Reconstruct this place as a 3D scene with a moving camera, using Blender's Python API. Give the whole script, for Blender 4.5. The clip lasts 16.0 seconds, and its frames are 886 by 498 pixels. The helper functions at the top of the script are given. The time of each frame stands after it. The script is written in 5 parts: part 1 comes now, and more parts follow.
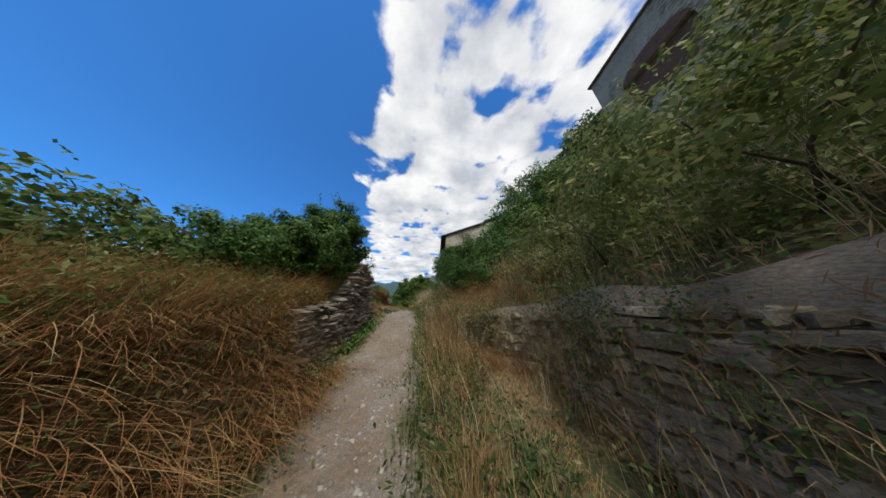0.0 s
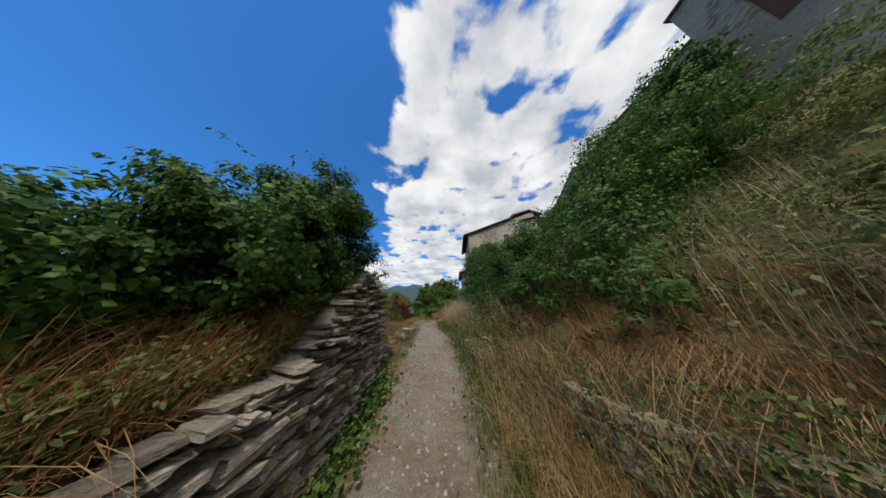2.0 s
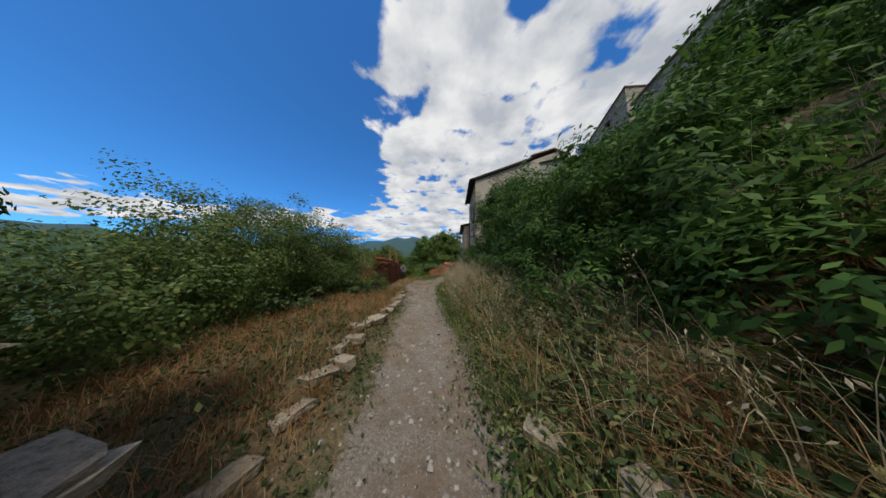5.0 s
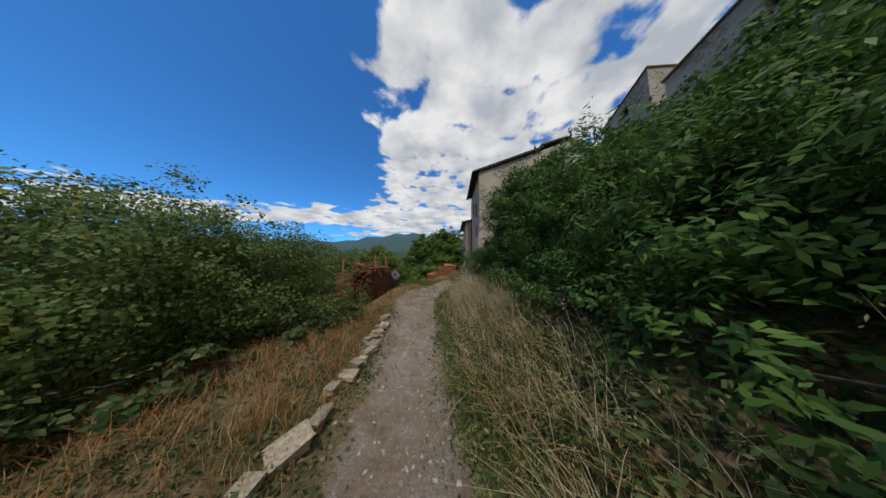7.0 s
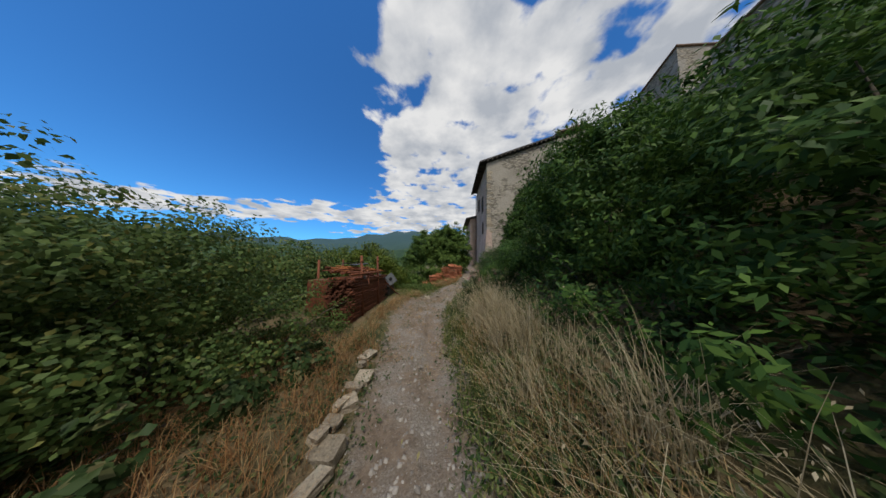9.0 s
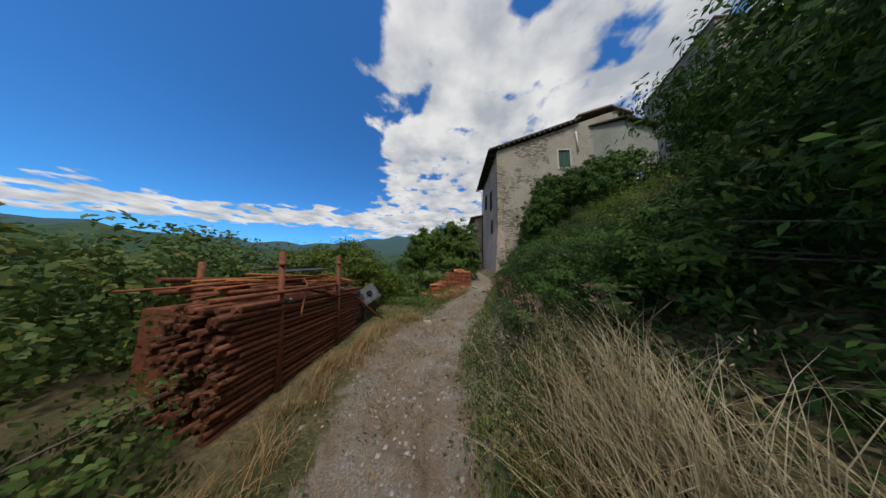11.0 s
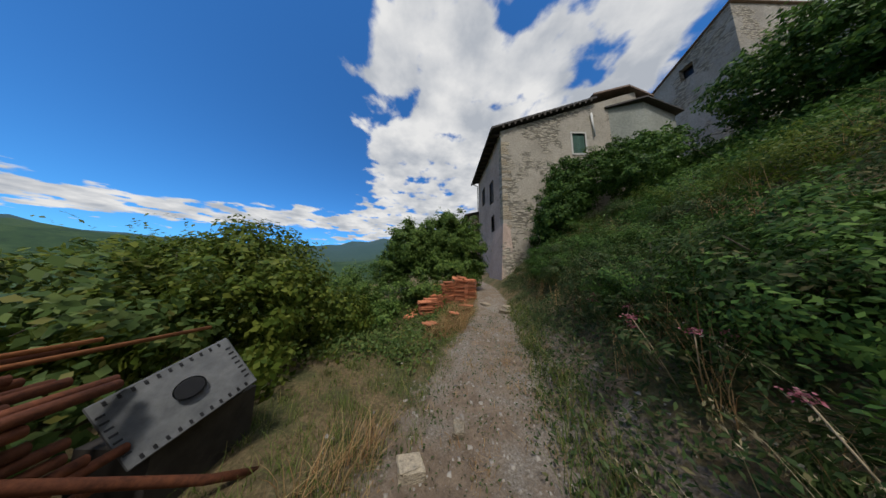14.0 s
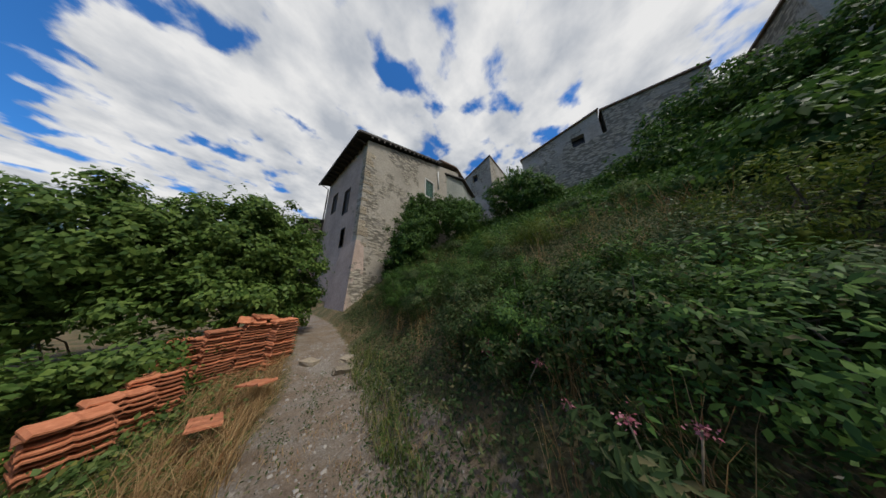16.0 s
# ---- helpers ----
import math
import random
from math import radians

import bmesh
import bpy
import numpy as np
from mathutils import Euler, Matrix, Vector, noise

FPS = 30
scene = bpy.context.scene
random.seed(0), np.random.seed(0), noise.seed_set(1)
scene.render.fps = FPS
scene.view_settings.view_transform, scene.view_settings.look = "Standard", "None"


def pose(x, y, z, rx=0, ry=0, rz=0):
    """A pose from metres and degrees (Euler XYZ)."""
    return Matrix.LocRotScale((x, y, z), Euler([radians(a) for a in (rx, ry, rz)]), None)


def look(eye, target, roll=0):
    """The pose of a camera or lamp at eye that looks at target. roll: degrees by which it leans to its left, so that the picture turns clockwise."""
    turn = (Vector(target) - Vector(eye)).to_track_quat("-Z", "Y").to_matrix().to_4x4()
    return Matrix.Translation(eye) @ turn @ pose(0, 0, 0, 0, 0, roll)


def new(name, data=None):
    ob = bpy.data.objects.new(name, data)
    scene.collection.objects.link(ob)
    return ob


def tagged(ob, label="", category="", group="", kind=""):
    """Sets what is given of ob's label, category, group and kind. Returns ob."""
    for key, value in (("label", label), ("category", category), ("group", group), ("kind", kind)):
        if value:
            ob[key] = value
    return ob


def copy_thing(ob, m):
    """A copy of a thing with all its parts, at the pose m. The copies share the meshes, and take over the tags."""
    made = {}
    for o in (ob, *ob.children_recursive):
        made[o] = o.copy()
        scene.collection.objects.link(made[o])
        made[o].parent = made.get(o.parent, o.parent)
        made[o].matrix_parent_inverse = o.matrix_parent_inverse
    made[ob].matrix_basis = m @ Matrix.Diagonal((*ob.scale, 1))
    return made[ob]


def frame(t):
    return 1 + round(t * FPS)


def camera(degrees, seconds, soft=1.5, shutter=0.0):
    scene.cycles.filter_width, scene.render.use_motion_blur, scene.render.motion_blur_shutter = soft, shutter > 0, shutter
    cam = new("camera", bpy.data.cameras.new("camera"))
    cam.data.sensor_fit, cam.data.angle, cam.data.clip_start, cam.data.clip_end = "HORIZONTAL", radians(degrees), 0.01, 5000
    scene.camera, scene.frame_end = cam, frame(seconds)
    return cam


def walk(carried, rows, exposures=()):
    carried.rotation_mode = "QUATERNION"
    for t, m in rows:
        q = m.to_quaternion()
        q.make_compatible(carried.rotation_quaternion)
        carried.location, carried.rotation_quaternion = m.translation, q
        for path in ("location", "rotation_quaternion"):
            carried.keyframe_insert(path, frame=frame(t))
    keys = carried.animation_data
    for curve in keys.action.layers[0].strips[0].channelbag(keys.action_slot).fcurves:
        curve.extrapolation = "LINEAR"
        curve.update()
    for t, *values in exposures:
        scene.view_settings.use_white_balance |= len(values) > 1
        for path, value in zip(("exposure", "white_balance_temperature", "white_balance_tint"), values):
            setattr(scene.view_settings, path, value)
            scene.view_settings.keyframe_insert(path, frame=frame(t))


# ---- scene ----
# ---- camera and its walk ----
cam = camera(137.4, 16.0)
PATH = [
    (0, pose(1.479, -2.898, 0.258, 110.98, 1.42, -2.31)),
    (0.5, pose(1.281, -2.383, 0.535, 111.10, 1.63, 1.18)),
    (1, pose(1.205, -1.822, 0.609, 111.43, 1.54, 2.58)),
    (1.5, pose(1.027, -1.318, 0.714, 111.96, 1.10, 2.97)),
    (2, pose(0.854, -0.778, 0.942, 111.76, 1.39, 3.84)),
    (2.5, pose(0.822, -0.147, 1.025, 110.80, 0.52, 4.27)),
    (3, pose(0.770, 0.303, 1.087, 108.48, 0.83, 4.93)),
    (3.5, pose(0.647, 0.727, 1.227, 104.79, 1.00, 4.89)),
    (4, pose(0.630, 1.156, 1.261, 100.76, 0.25, 3.94)),
    (6.5, pose(0.468, 3.504, 1.929, 95.27, -0.39, 3.02)),
    (7, pose(0.454, 3.819, 1.972, 95.19, -0.41, 3.10)),
    (7.5, pose(0.335, 4.240, 2.019, 95.09, -0.71, 2.88)),
    (8, pose(0.184, 4.622, 2.056, 94.85, -0.79, 3.20)),
    (8.5, pose(0.114, 4.988, 2.084, 94.63, -0.98, 3.08)),
    (9, pose(0.075, 5.437, 2.135, 94.62, -0.96, 3.08)),
    (11.5, pose(-0.405, 8.406, 2.137, 96.44, -0.82, 3.32)),
    (12, pose(-0.544, 8.864, 2.155, 96.57, -0.82, 3.50)),
    (12.5, pose(-0.655, 9.313, 2.178, 96.63, -0.77, 3.51)),
    (13, pose(-0.711, 9.839, 2.217, 96.75, -0.64, 3.50)),
    (13.5, pose(-0.773, 10.321, 2.235, 96.79, -0.54, 3.48)),
    (14, pose(-0.701, 10.779, 2.253, 97.30, -0.79, -1.08)),
    (14.5, pose(-0.665, 11.199, 2.311, 99.85, -1.33, -18.03)),
    (15, pose(-0.556, 11.627, 2.377, 103.19, -0.61, -39.76)),
    (15.5, pose(-0.420, 11.969, 2.378, 104.62, 0.47, -47.93)),
    (16, pose(-0.352, 12.235, 2.439, 104.81, 0.57, -49.42)),
]
walk(cam, PATH, [(0, 0.40), (2, 0.32), (4, 0.22), (7, 0.12), (11.5, 0.06), (14, 0.10), (16, 0.12)])

# ---- world, sun, exposure ----
SUN_EL, SUN_AZ = radians(60), radians(180)      # azimuth from +y towards +x
world = bpy.data.worlds.new("sky")
scene.world = world
world.use_nodes = True
wn, wl = world.node_tree.nodes, world.node_tree.links
wn.clear()


def wnode(kind, **kw):
    n = wn.new(kind)
    for k, v in kw.items():
        if k == "op":
            n.operation = v
        elif k == "ins":
            for i, x in v.items():
                n.inputs[i].default_value = x
    return n


def wmath(op, a, b=None, c=None):
    n = wn.new("ShaderNodeMath")
    n.operation = op
    for i, x in enumerate((a, b, c)):
        if x is None:
            continue
        if isinstance(x, (int, float)):
            n.inputs[i].default_value = x
        else:
            wl.new(x, n.inputs[i])
    return n.outputs[0]


sky = wn.new("ShaderNodeTexSky")
sky.sky_type = "NISHITA"
sky.sun_disc = False
sky.sun_elevation, sky.sun_rotation = SUN_EL, SUN_AZ
sky.altitude, sky.air_density, sky.dust_density, sky.ozone_density = 700, 1.0, 0.3, 3.0
coord = wn.new("ShaderNodeTexCoord")
sep = wn.new("ShaderNodeSeparateXYZ")
wl.new(coord.outputs["Generated"], sep.inputs[0])
dx, dy, dz = sep.outputs
zz = wmath("ADD", wmath("MAXIMUM", dz, 0.0), 0.10)
px, py = wmath("DIVIDE", dx, zz), wmath("DIVIDE", dy, zz)
comb = wn.new("ShaderNodeCombineXYZ")
wl.new(px, comb.inputs[0]); wl.new(py, comb.inputs[1])


def wnoise(scale, detail, rough, off, distortion=0.0):
    m = wn.new("ShaderNodeMapping")
    m.inputs["Location"].default_value = off
    wl.new(comb.outputs[0], m.inputs["Vector"])
    n = wn.new("ShaderNodeTexNoise")
    n.inputs["Scale"].default_value, n.inputs["Detail"].default_value = scale, detail
    n.inputs["Roughness"].default_value, n.inputs["Distortion"].default_value = rough, distortion
    wl.new(m.outputs[0], n.inputs["Vector"])
    return n.outputs["Fac"]


big = wnoise(1.1, 2.0, 0.5, (3.1, 1.7, 0))
puff = wnoise(4.4, 9.0, 0.50, (1.4, 2.2, 0), 0.15)
shade = wnoise(3.0, 6.0, 0.55, (7.4, 5.2, 2.0))
# cloud bank on the right of a line, thin streaks low on the left
# second term: unseen cloud towards -y, added to whiten the fill light
side = wmath("MAXIMUM", wmath("ADD", wmath("MULTIPLY", dx, 0.86), wmath("MULTIPLY", dy, 0.50)), wmath("SUBTRACT", wmath("MULTIPLY", dy, -0.9), 0.05))
cover = wn.new("ShaderNodeMapRange")
cover.interpolation_type = "SMOOTHSTEP"
cover.inputs["From Min"].default_value, cover.inputs["From Max"].default_value = -0.22, 0.16
cover.inputs["To Min"].default_value, cover.inputs["To Max"].default_value = -0.24, 0.115
wl.new(wmath("ADD", side, wmath("MULTIPLY", wmath("SUBTRACT", big, 0.5), 0.35)), cover.inputs["Value"])
# one long flat bank low over the valley, lower towards the west
horiz = wmath("SQRT", wmath("ADD", wmath("MULTIPLY", dx, dx), wmath("MULTIPLY", dy, dy)))
north = wmath("DIVIDE", dy, wmath("MAXIMUM", horiz, 0.01))
line = wmath("ADD", wmath("MULTIPLY", north, 0.15), 0.105)
away = wmath("ABSOLUTE", wmath("SUBTRACT", dz, wmath("ADD", line, wmath("MULTIPLY", wmath("SUBTRACT", big, 0.5), 0.10))))
low = wn.new("ShaderNodeMapRange")
low.interpolation_type = "SMOOTHSTEP"
low.inputs["From Min"].default_value, low.inputs["From Max"].default_value = 0.072, 0.010
low.inputs["To Min"].default_value, low.inputs["To Max"].default_value = -0.17, 0.13
wl.new(away, low.inputs["Value"])
dens = wmath("ADD", wmath("ADD", wmath("MULTIPLY", puff, 0.78), wmath("MULTIPLY", big, 0.22)), wmath("MAXIMUM", cover.outputs[0], low.outputs[0]))
alpha = wn.new("ShaderNodeMapRange")
alpha.interpolation_type = "SMOOTHSTEP"
alpha.inputs["From Min"].default_value, alpha.inputs["From Max"].default_value = 0.50, 0.585
wl.new(dens, alpha.inputs["Value"])
ccol = wn.new("ShaderNodeValToRGB")
ccol.color_ramp.elements[0].position, ccol.color_ramp.elements[0].color = 0.36, (4.0, 4.3, 4.8, 1)
ccol.color_ramp.elements[1].position, ccol.color_ramp.elements[1].color = 0.62, (7.4, 7.4, 7.4, 1)
wl.new(shade, ccol.inputs[0])
tint = wn.new("ShaderNodeMix")
tint.data_type, tint.blend_type = "RGBA", "MULTIPLY"
tint.inputs[0].default_value = 1.0
wl.new(sky.outputs[0], tint.inputs[6])
tint.inputs[7].default_value = (0.40, 1.05, 1.62, 1)
mixc = wn.new("ShaderNodeMix")
mixc.data_type = "RGBA"
wl.new(alpha.outputs[0], mixc.inputs[0])
wl.new(tint.outputs[2], mixc.inputs[6])
wl.new(ccol.outputs[0], mixc.inputs[7])
bg = wn.new("ShaderNodeBackground")
bg.inputs["Strength"].default_value = 0.10
wl.new(mixc.outputs[2], bg.inputs["Color"])
wo = wn.new("ShaderNodeOutputWorld")
wl.new(bg.outputs[0], wo.inputs[0])
sun = new("sun", bpy.data.lights.new("sun", "SUN"))
sun.data.energy, sun.data.angle, sun.data.color = 2.6, radians(8), (1, 0.95, 0.87)
sdir = Vector((math.sin(SUN_AZ) * math.cos(SUN_EL), math.cos(SUN_AZ) * math.cos(SUN_EL), math.sin(SUN_EL)))
sun.matrix_world = look(sdir * 60, (0, 0, 0))


# ---- materials ----
class Mat:
    """A small wrapper to write node materials in few lines."""

    def __init__(self, name, rough=0.8, metal=0.0, spec=0.3):
        self.m = bpy.data.materials.new(name)
        self.m.use_nodes = True
        self.n, self.l = self.m.node_tree.nodes, self.m.node_tree.links
        self.b = self.n["Principled BSDF"]
        self.b.inputs["Roughness"].default_value = rough
        self.b.inputs["Metallic"].default_value = metal
        self.b.inputs["Specular IOR Level"].default_value = spec
        self.pos = None

    def vec(self, local=False):
        if local:
            return self.n.new("ShaderNodeTexCoord").outputs["Object"]
        if not self.pos:
            self.pos = self.n.new("ShaderNodeNewGeometry").outputs["Position"]
        return self.pos

    def noise(self, scale, detail=5, rough=0.6, stretch=None, local=False, dist=0.0):
        v = self.vec(local)
        if stretch:
            mp = self.n.new("ShaderNodeMapping")
            mp.inputs["Scale"].default_value = stretch
            self.l.new(v, mp.inputs["Vector"])
            v = mp.outputs[0]
        t = self.n.new("ShaderNodeTexNoise")
        t.inputs["Scale"].default_value, t.inputs["Detail"].default_value = scale, detail
        t.inputs["Roughness"].default_value, t.inputs["Distortion"].default_value = rough, dist
        self.l.new(v, t.inputs["Vector"])
        return t.outputs["Fac"]

    def ramp(self, fac, stops):
        r = self.n.new("ShaderNodeValToRGB")
        el = r.color_ramp.elements
        while len(el) < len(stops):
            el.new(0.5)
        for e, (p, c) in zip(el, stops):
            e.position, e.color = p, (*c, 1) if len(c) == 3 else c
        self.l.new(fac, r.inputs[0])
        return r.outputs[0]

    def mix(self, fac, a, b, blend="MIX"):
        x = self.n.new("ShaderNodeMix")
        x.data_type, x.blend_type = "RGBA", blend
        for i, v in ((0, fac), (6, a), (7, b)):
            if hasattr(v, "is_output"):
                self.l.new(v, x.inputs[i])
            else:
                x.inputs[i].default_value = v if i == 0 else (*v, 1)
        return x.outputs[2]

    def math(self, op, a, b=0.0):
        x = self.n.new("ShaderNodeMath")
        x.operation = op
        for i, v in enumerate((a, b)):
            if hasattr(v, "is_output"):
                self.l.new(v, x.inputs[i])
            else:
                x.inputs[i].default_value = v
        return x.outputs[0]

    def attr(self, name):
        a = self.n.new("ShaderNodeAttribute")
        a.attribute_name = name
        return a.outputs["Fac"]

    def island(self):
        return self.n.new("ShaderNodeNewGeometry").outputs["Random Per Island"]

    def objrand(self):
        return self.n.new("ShaderNodeObjectInfo").outputs["Random"]

    def color(self, c):
        if hasattr(c, "is_output"):
            self.l.new(c, self.b.inputs["Base Color"])
        else:
            self.b.inputs["Base Color"].default_value = (*c, 1)
        return self

    def bump(self, fac, dist=0.01, strength=0.6):
        b = self.n.new("ShaderNodeBump")
        b.inputs["Strength"].default_value, b.inputs["Distance"].default_value = strength, dist
        self.l.new(fac, b.inputs["Height"])
        self.l.new(b.outputs[0], self.b.inputs["Normal"])
        return self


def leaf_material(name, dark, mid, light, dry=None, trans=0.35, rough=0.5):
    m = Mat(name, rough, 0, 0.12)
    stops = [(0.0, dark), (0.45, mid), (0.86, light)]
    if dry:
        stops.append((0.93, dry))
    c = m.ramp(m.island(), stops)
    c = m.mix(m.math("MULTIPLY", m.noise(0.9, 3), 0.5), c, [v * 0.55 for v in mid])
    m.color(c)
    tr = m.n.new("ShaderNodeBsdfTranslucent")
    m.l.new(c, tr.inputs[0])
    mx = m.n.new("ShaderNodeMixShader")
    mx.inputs[0].default_value = trans
    m.l.new(m.b.outputs[0], mx.inputs[1])
    m.l.new(tr.outputs[0], mx.inputs[2])
    m.l.new(mx.outputs[0], m.n["Material Output"].inputs[0])
    return m.m


IVY = leaf_material("ivy_leaf", (0.026, 0.066, 0.018), (0.065, 0.140, 0.032), (0.165, 0.275, 0.058))
BRAMBLE = leaf_material("bramble_leaf", (0.050, 0.090, 0.024), (0.100, 0.160, 0.044), (0.190, 0.250, 0.078), (0.230, 0.218, 0.057))
ELDER = leaf_material("elder_leaf", (0.022, 0.060, 0.016), (0.050, 0.110, 0.024), (0.125, 0.215, 0.042))
WEED = leaf_material("pale_weed_leaf", (0.085, 0.125, 0.035), (0.155, 0.200, 0.060), (0.270, 0.300, 0.110), (0.36, 0.30, 0.14))
LEAFY = leaf_material("broad_tree_leaf", (0.045, 0.095, 0.022), (0.095, 0.165, 0.036), (0.190, 0.275, 0.062))
HERB = leaf_material("herb_leaf", (0.028, 0.055, 0.018), (0.055, 0.094, 0.030), (0.110, 0.150, 0.054), (0.216, 0.189, 0.090))
ACACIA = leaf_material("yellow_green_leaf", (0.05, 0.09, 0.015), (0.11, 0.16, 0.025), (0.20, 0.23, 0.04))
DRYGRASS = leaf_material("dry_grass", (0.230, 0.138, 0.063), (0.380, 0.241, 0.109), (0.529, 0.391, 0.196), (0.345, 0.161, 0.069), 0.25, 0.6)
RUSTGRASS = leaf_material("red_dry_grass", (0.184, 0.086, 0.034), (0.310, 0.155, 0.063), (0.437, 0.265, 0.115), (0.483, 0.368, 0.184), 0.25, 0.6)
GREENGRASS = leaf_material("green_grass", (0.06, 0.10, 0.02), (0.11, 0.16, 0.035), (0.22, 0.24, 0.07), (0.36, 0.28, 0.12), 0.3)
PALE = leaf_material("pale_oat_stem", (0.33, 0.26, 0.15), (0.45, 0.37, 0.22), (0.60, 0.52, 0.35), None, 0.3)
PINK = leaf_material("pink_blossom", (0.30, 0.07, 0.10), (0.42, 0.13, 0.17), (0.52, 0.24, 0.26), None, 0.3)


def soil_material():
    m = Mat("ground_soil_gravel", 0.95)
    gravel = m.noise(55, 6, 0.75)
    grav = m.ramp(gravel, [(0.30, (0.10, 0.082, 0.066)), (0.50, (0.22, 0.19, 0.155)), (0.68, (0.38, 0.345, 0.295))])
    dirt = m.ramp(m.noise(9, 8, 0.7), [(0.3, (0.10, 0.07, 0.045)), (0.55, (0.20, 0.145, 0.10)), (0.8, (0.30, 0.23, 0.16))])
    stain = m.noise(2.2, 5, 0.65)
    pathc = m.mix(m.ramp(stain, [(0.36, (0, 0, 0)), (0.58, (0.85, 0.85, 0.85))]), grav, dirt)
    litter = m.ramp(m.noise(26, 7, 0.7), [(0.3, (0.06, 0.05, 0.025)), (0.5, (0.16, 0.115, 0.06)), (0.75, (0.30, 0.22, 0.12))])
    moss = m.mix(m.ramp(m.noise(1.6, 5, 0.7), [(0.42, (0, 0, 0)), (0.60, (1, 1, 1))]), litter, m.ramp(m.noise(34, 7, 0.75), [(0.32, (0.030, 0.036, 0.014)), (0.52, (0.075, 0.080, 0.030)), (0.72, (0.19, 0.15, 0.075))]))
    edge = m.math("ADD", m.attr("path"), m.math("MULTIPLY", m.math("SUBTRACT", m.noise(7, 6, 0.7), 0.5), 1.5))
    near = m.mix(m.ramp(edge, [(0.40, (0, 0, 0)), (0.60, (1, 1, 1))]), moss, pathc)
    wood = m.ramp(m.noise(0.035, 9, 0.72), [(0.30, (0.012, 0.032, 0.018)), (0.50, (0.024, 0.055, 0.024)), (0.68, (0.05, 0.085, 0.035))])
    # distance haze is painted on the far woods as a flat blue
    ridge = m.mix(m.attr("far"), near, m.mix(m.attr("haze"), wood, (0.035, 0.075, 0.085)))
    m.color(ridge)
    m.bump(m.math("ADD", m.noise(48, 6, 0.75), m.math("MULTIPLY", m.noise(8, 4), 0.9)), 0.03, 0.9)
    return m.m


def stone_material(name, a, b, c, lichen=(0.34, 0.33, 0.26)):
    m = Mat(name, 0.88, 0, 0.25)
    base = m.ramp(m.objrand(), [(0.0, a), (0.5, b), (1.0, c)])
    grain = m.ramp(m.noise(34, 8, 0.7, (1, 1, 3)), [(0.32, (0.45, 0.45, 0.45)), (0.5, (0.9, 0.9, 0.9)), (0.72, (1.35, 1.32, 1.25))])
    col = m.mix(1.0, base, grain, "MULTIPLY")
    col = m.mix(m.ramp(m.noise(7, 6, 0.75), [(0.56, (0, 0, 0)), (0.70, (0.7, 0.7, 0.7))]), col, lichen)
    m.color(col)
    m.bump(m.math("ADD", m.noise(40, 8, 0.7, (1, 1, 4)), m.math("MULTIPLY", m.noise(11, 4, 0.6, (1, 1, 5)), 1.2)), 0.018, 0.9)
    return m.m


def plaster_material(name, base, stain, stone_amount=0.5, scale=1.0):
    m = Mat(name, 0.92, 0, 0.15)
    big = m.noise(0.55 * scale, 6, 0.65)
    fine = m.noise(9, 8, 0.7)
    col = m.mix(m.ramp(big, [(0.38, (0, 0, 0)), (0.66, (1, 1, 1))]), base, stain)
    col = m.mix(1.0, col, m.ramp(fine, [(0.3, (0.72, 0.71, 0.70)), (0.7, (1.15, 1.14, 1.12))]), "MULTIPLY")
    # bare rubble where the plaster has fallen
    v = m.n.new("ShaderNodeTexVoronoi")
    v.inputs["Scale"].default_value = 4.2
    mp = m.n.new("ShaderNodeMapping")
    mp.inputs["Scale"].default_value = (0.8, 0.8, 2.0)
    m.l.new(m.vec(), mp.inputs["Vector"])
    ds = m.n.new("ShaderNodeVectorMath")
    ds.operation = "ADD"
    nz = m.n.new("ShaderNodeTexNoise")
    nz.inputs["Scale"].default_value = 3.0
    m.l.new(m.vec(), nz.inputs["Vector"])
    sc = m.n.new("ShaderNodeVectorMath")
    sc.operation = "SCALE"
    sc.inputs[3].default_value = 0.35
    m.l.new(nz.outputs["Color"], sc.inputs[0])
    m.l.new(mp.outputs[0], ds.inputs[0]); m.l.new(sc.outputs[0], ds.inputs[1])
    m.l.new(ds.outputs[0], v.inputs["Vector"])
    stone = m.ramp(v.outputs["Distance"], [(0.05, (0.40, 0.36, 0.29)), (0.40, (0.31, 0.28, 0.225)), (0.66, (0.16, 0.145, 0.12))])
    mask = m.ramp(m.noise(0.42 * scale, 7, 0.68, dist=0.4), [(0.62 - 0.3 * stone_amount, (0, 0, 0)), (0.67 - 0.3 * stone_amount, (1, 1, 1))])
    m.color(m.mix(mask, col, stone))
    relief = m.math("MULTIPLY", m.math("SUBTRACT", 0.6, v.outputs["Distance"]), mask)
    m.bump(m.math("ADD", m.math("MULTIPLY", fine, 0.25), relief), 0.06, 0.8)
    return m.m


SOIL = soil_material()
SLATE = stone_material("slate_stone", (0.20, 0.172, 0.138), (0.32, 0.28, 0.228), (0.43, 0.38, 0.305))
GREYSTONE = stone_material("grey_stone", (0.24, 0.20, 0.145), (0.34, 0.285, 0.21), (0.44, 0.375, 0.28))
PLASTER = plaster_material("weathered_plaster", (0.41, 0.375, 0.32), (0.31, 0.285, 0.24), 0.46)
PLASTER_SIDE = plaster_material("stained_plaster", (0.50, 0.39, 0.33), (0.34, 0.265, 0.225), 0.05)
RUBBLE = plaster_material("rubble_masonry", (0.34, 0.315, 0.27), (0.22, 0.205, 0.175), 0.72)
GREYPLASTER = plaster_material("grey_plaster", (0.37, 0.35, 0.315), (0.26, 0.245, 0.22), 0.38)
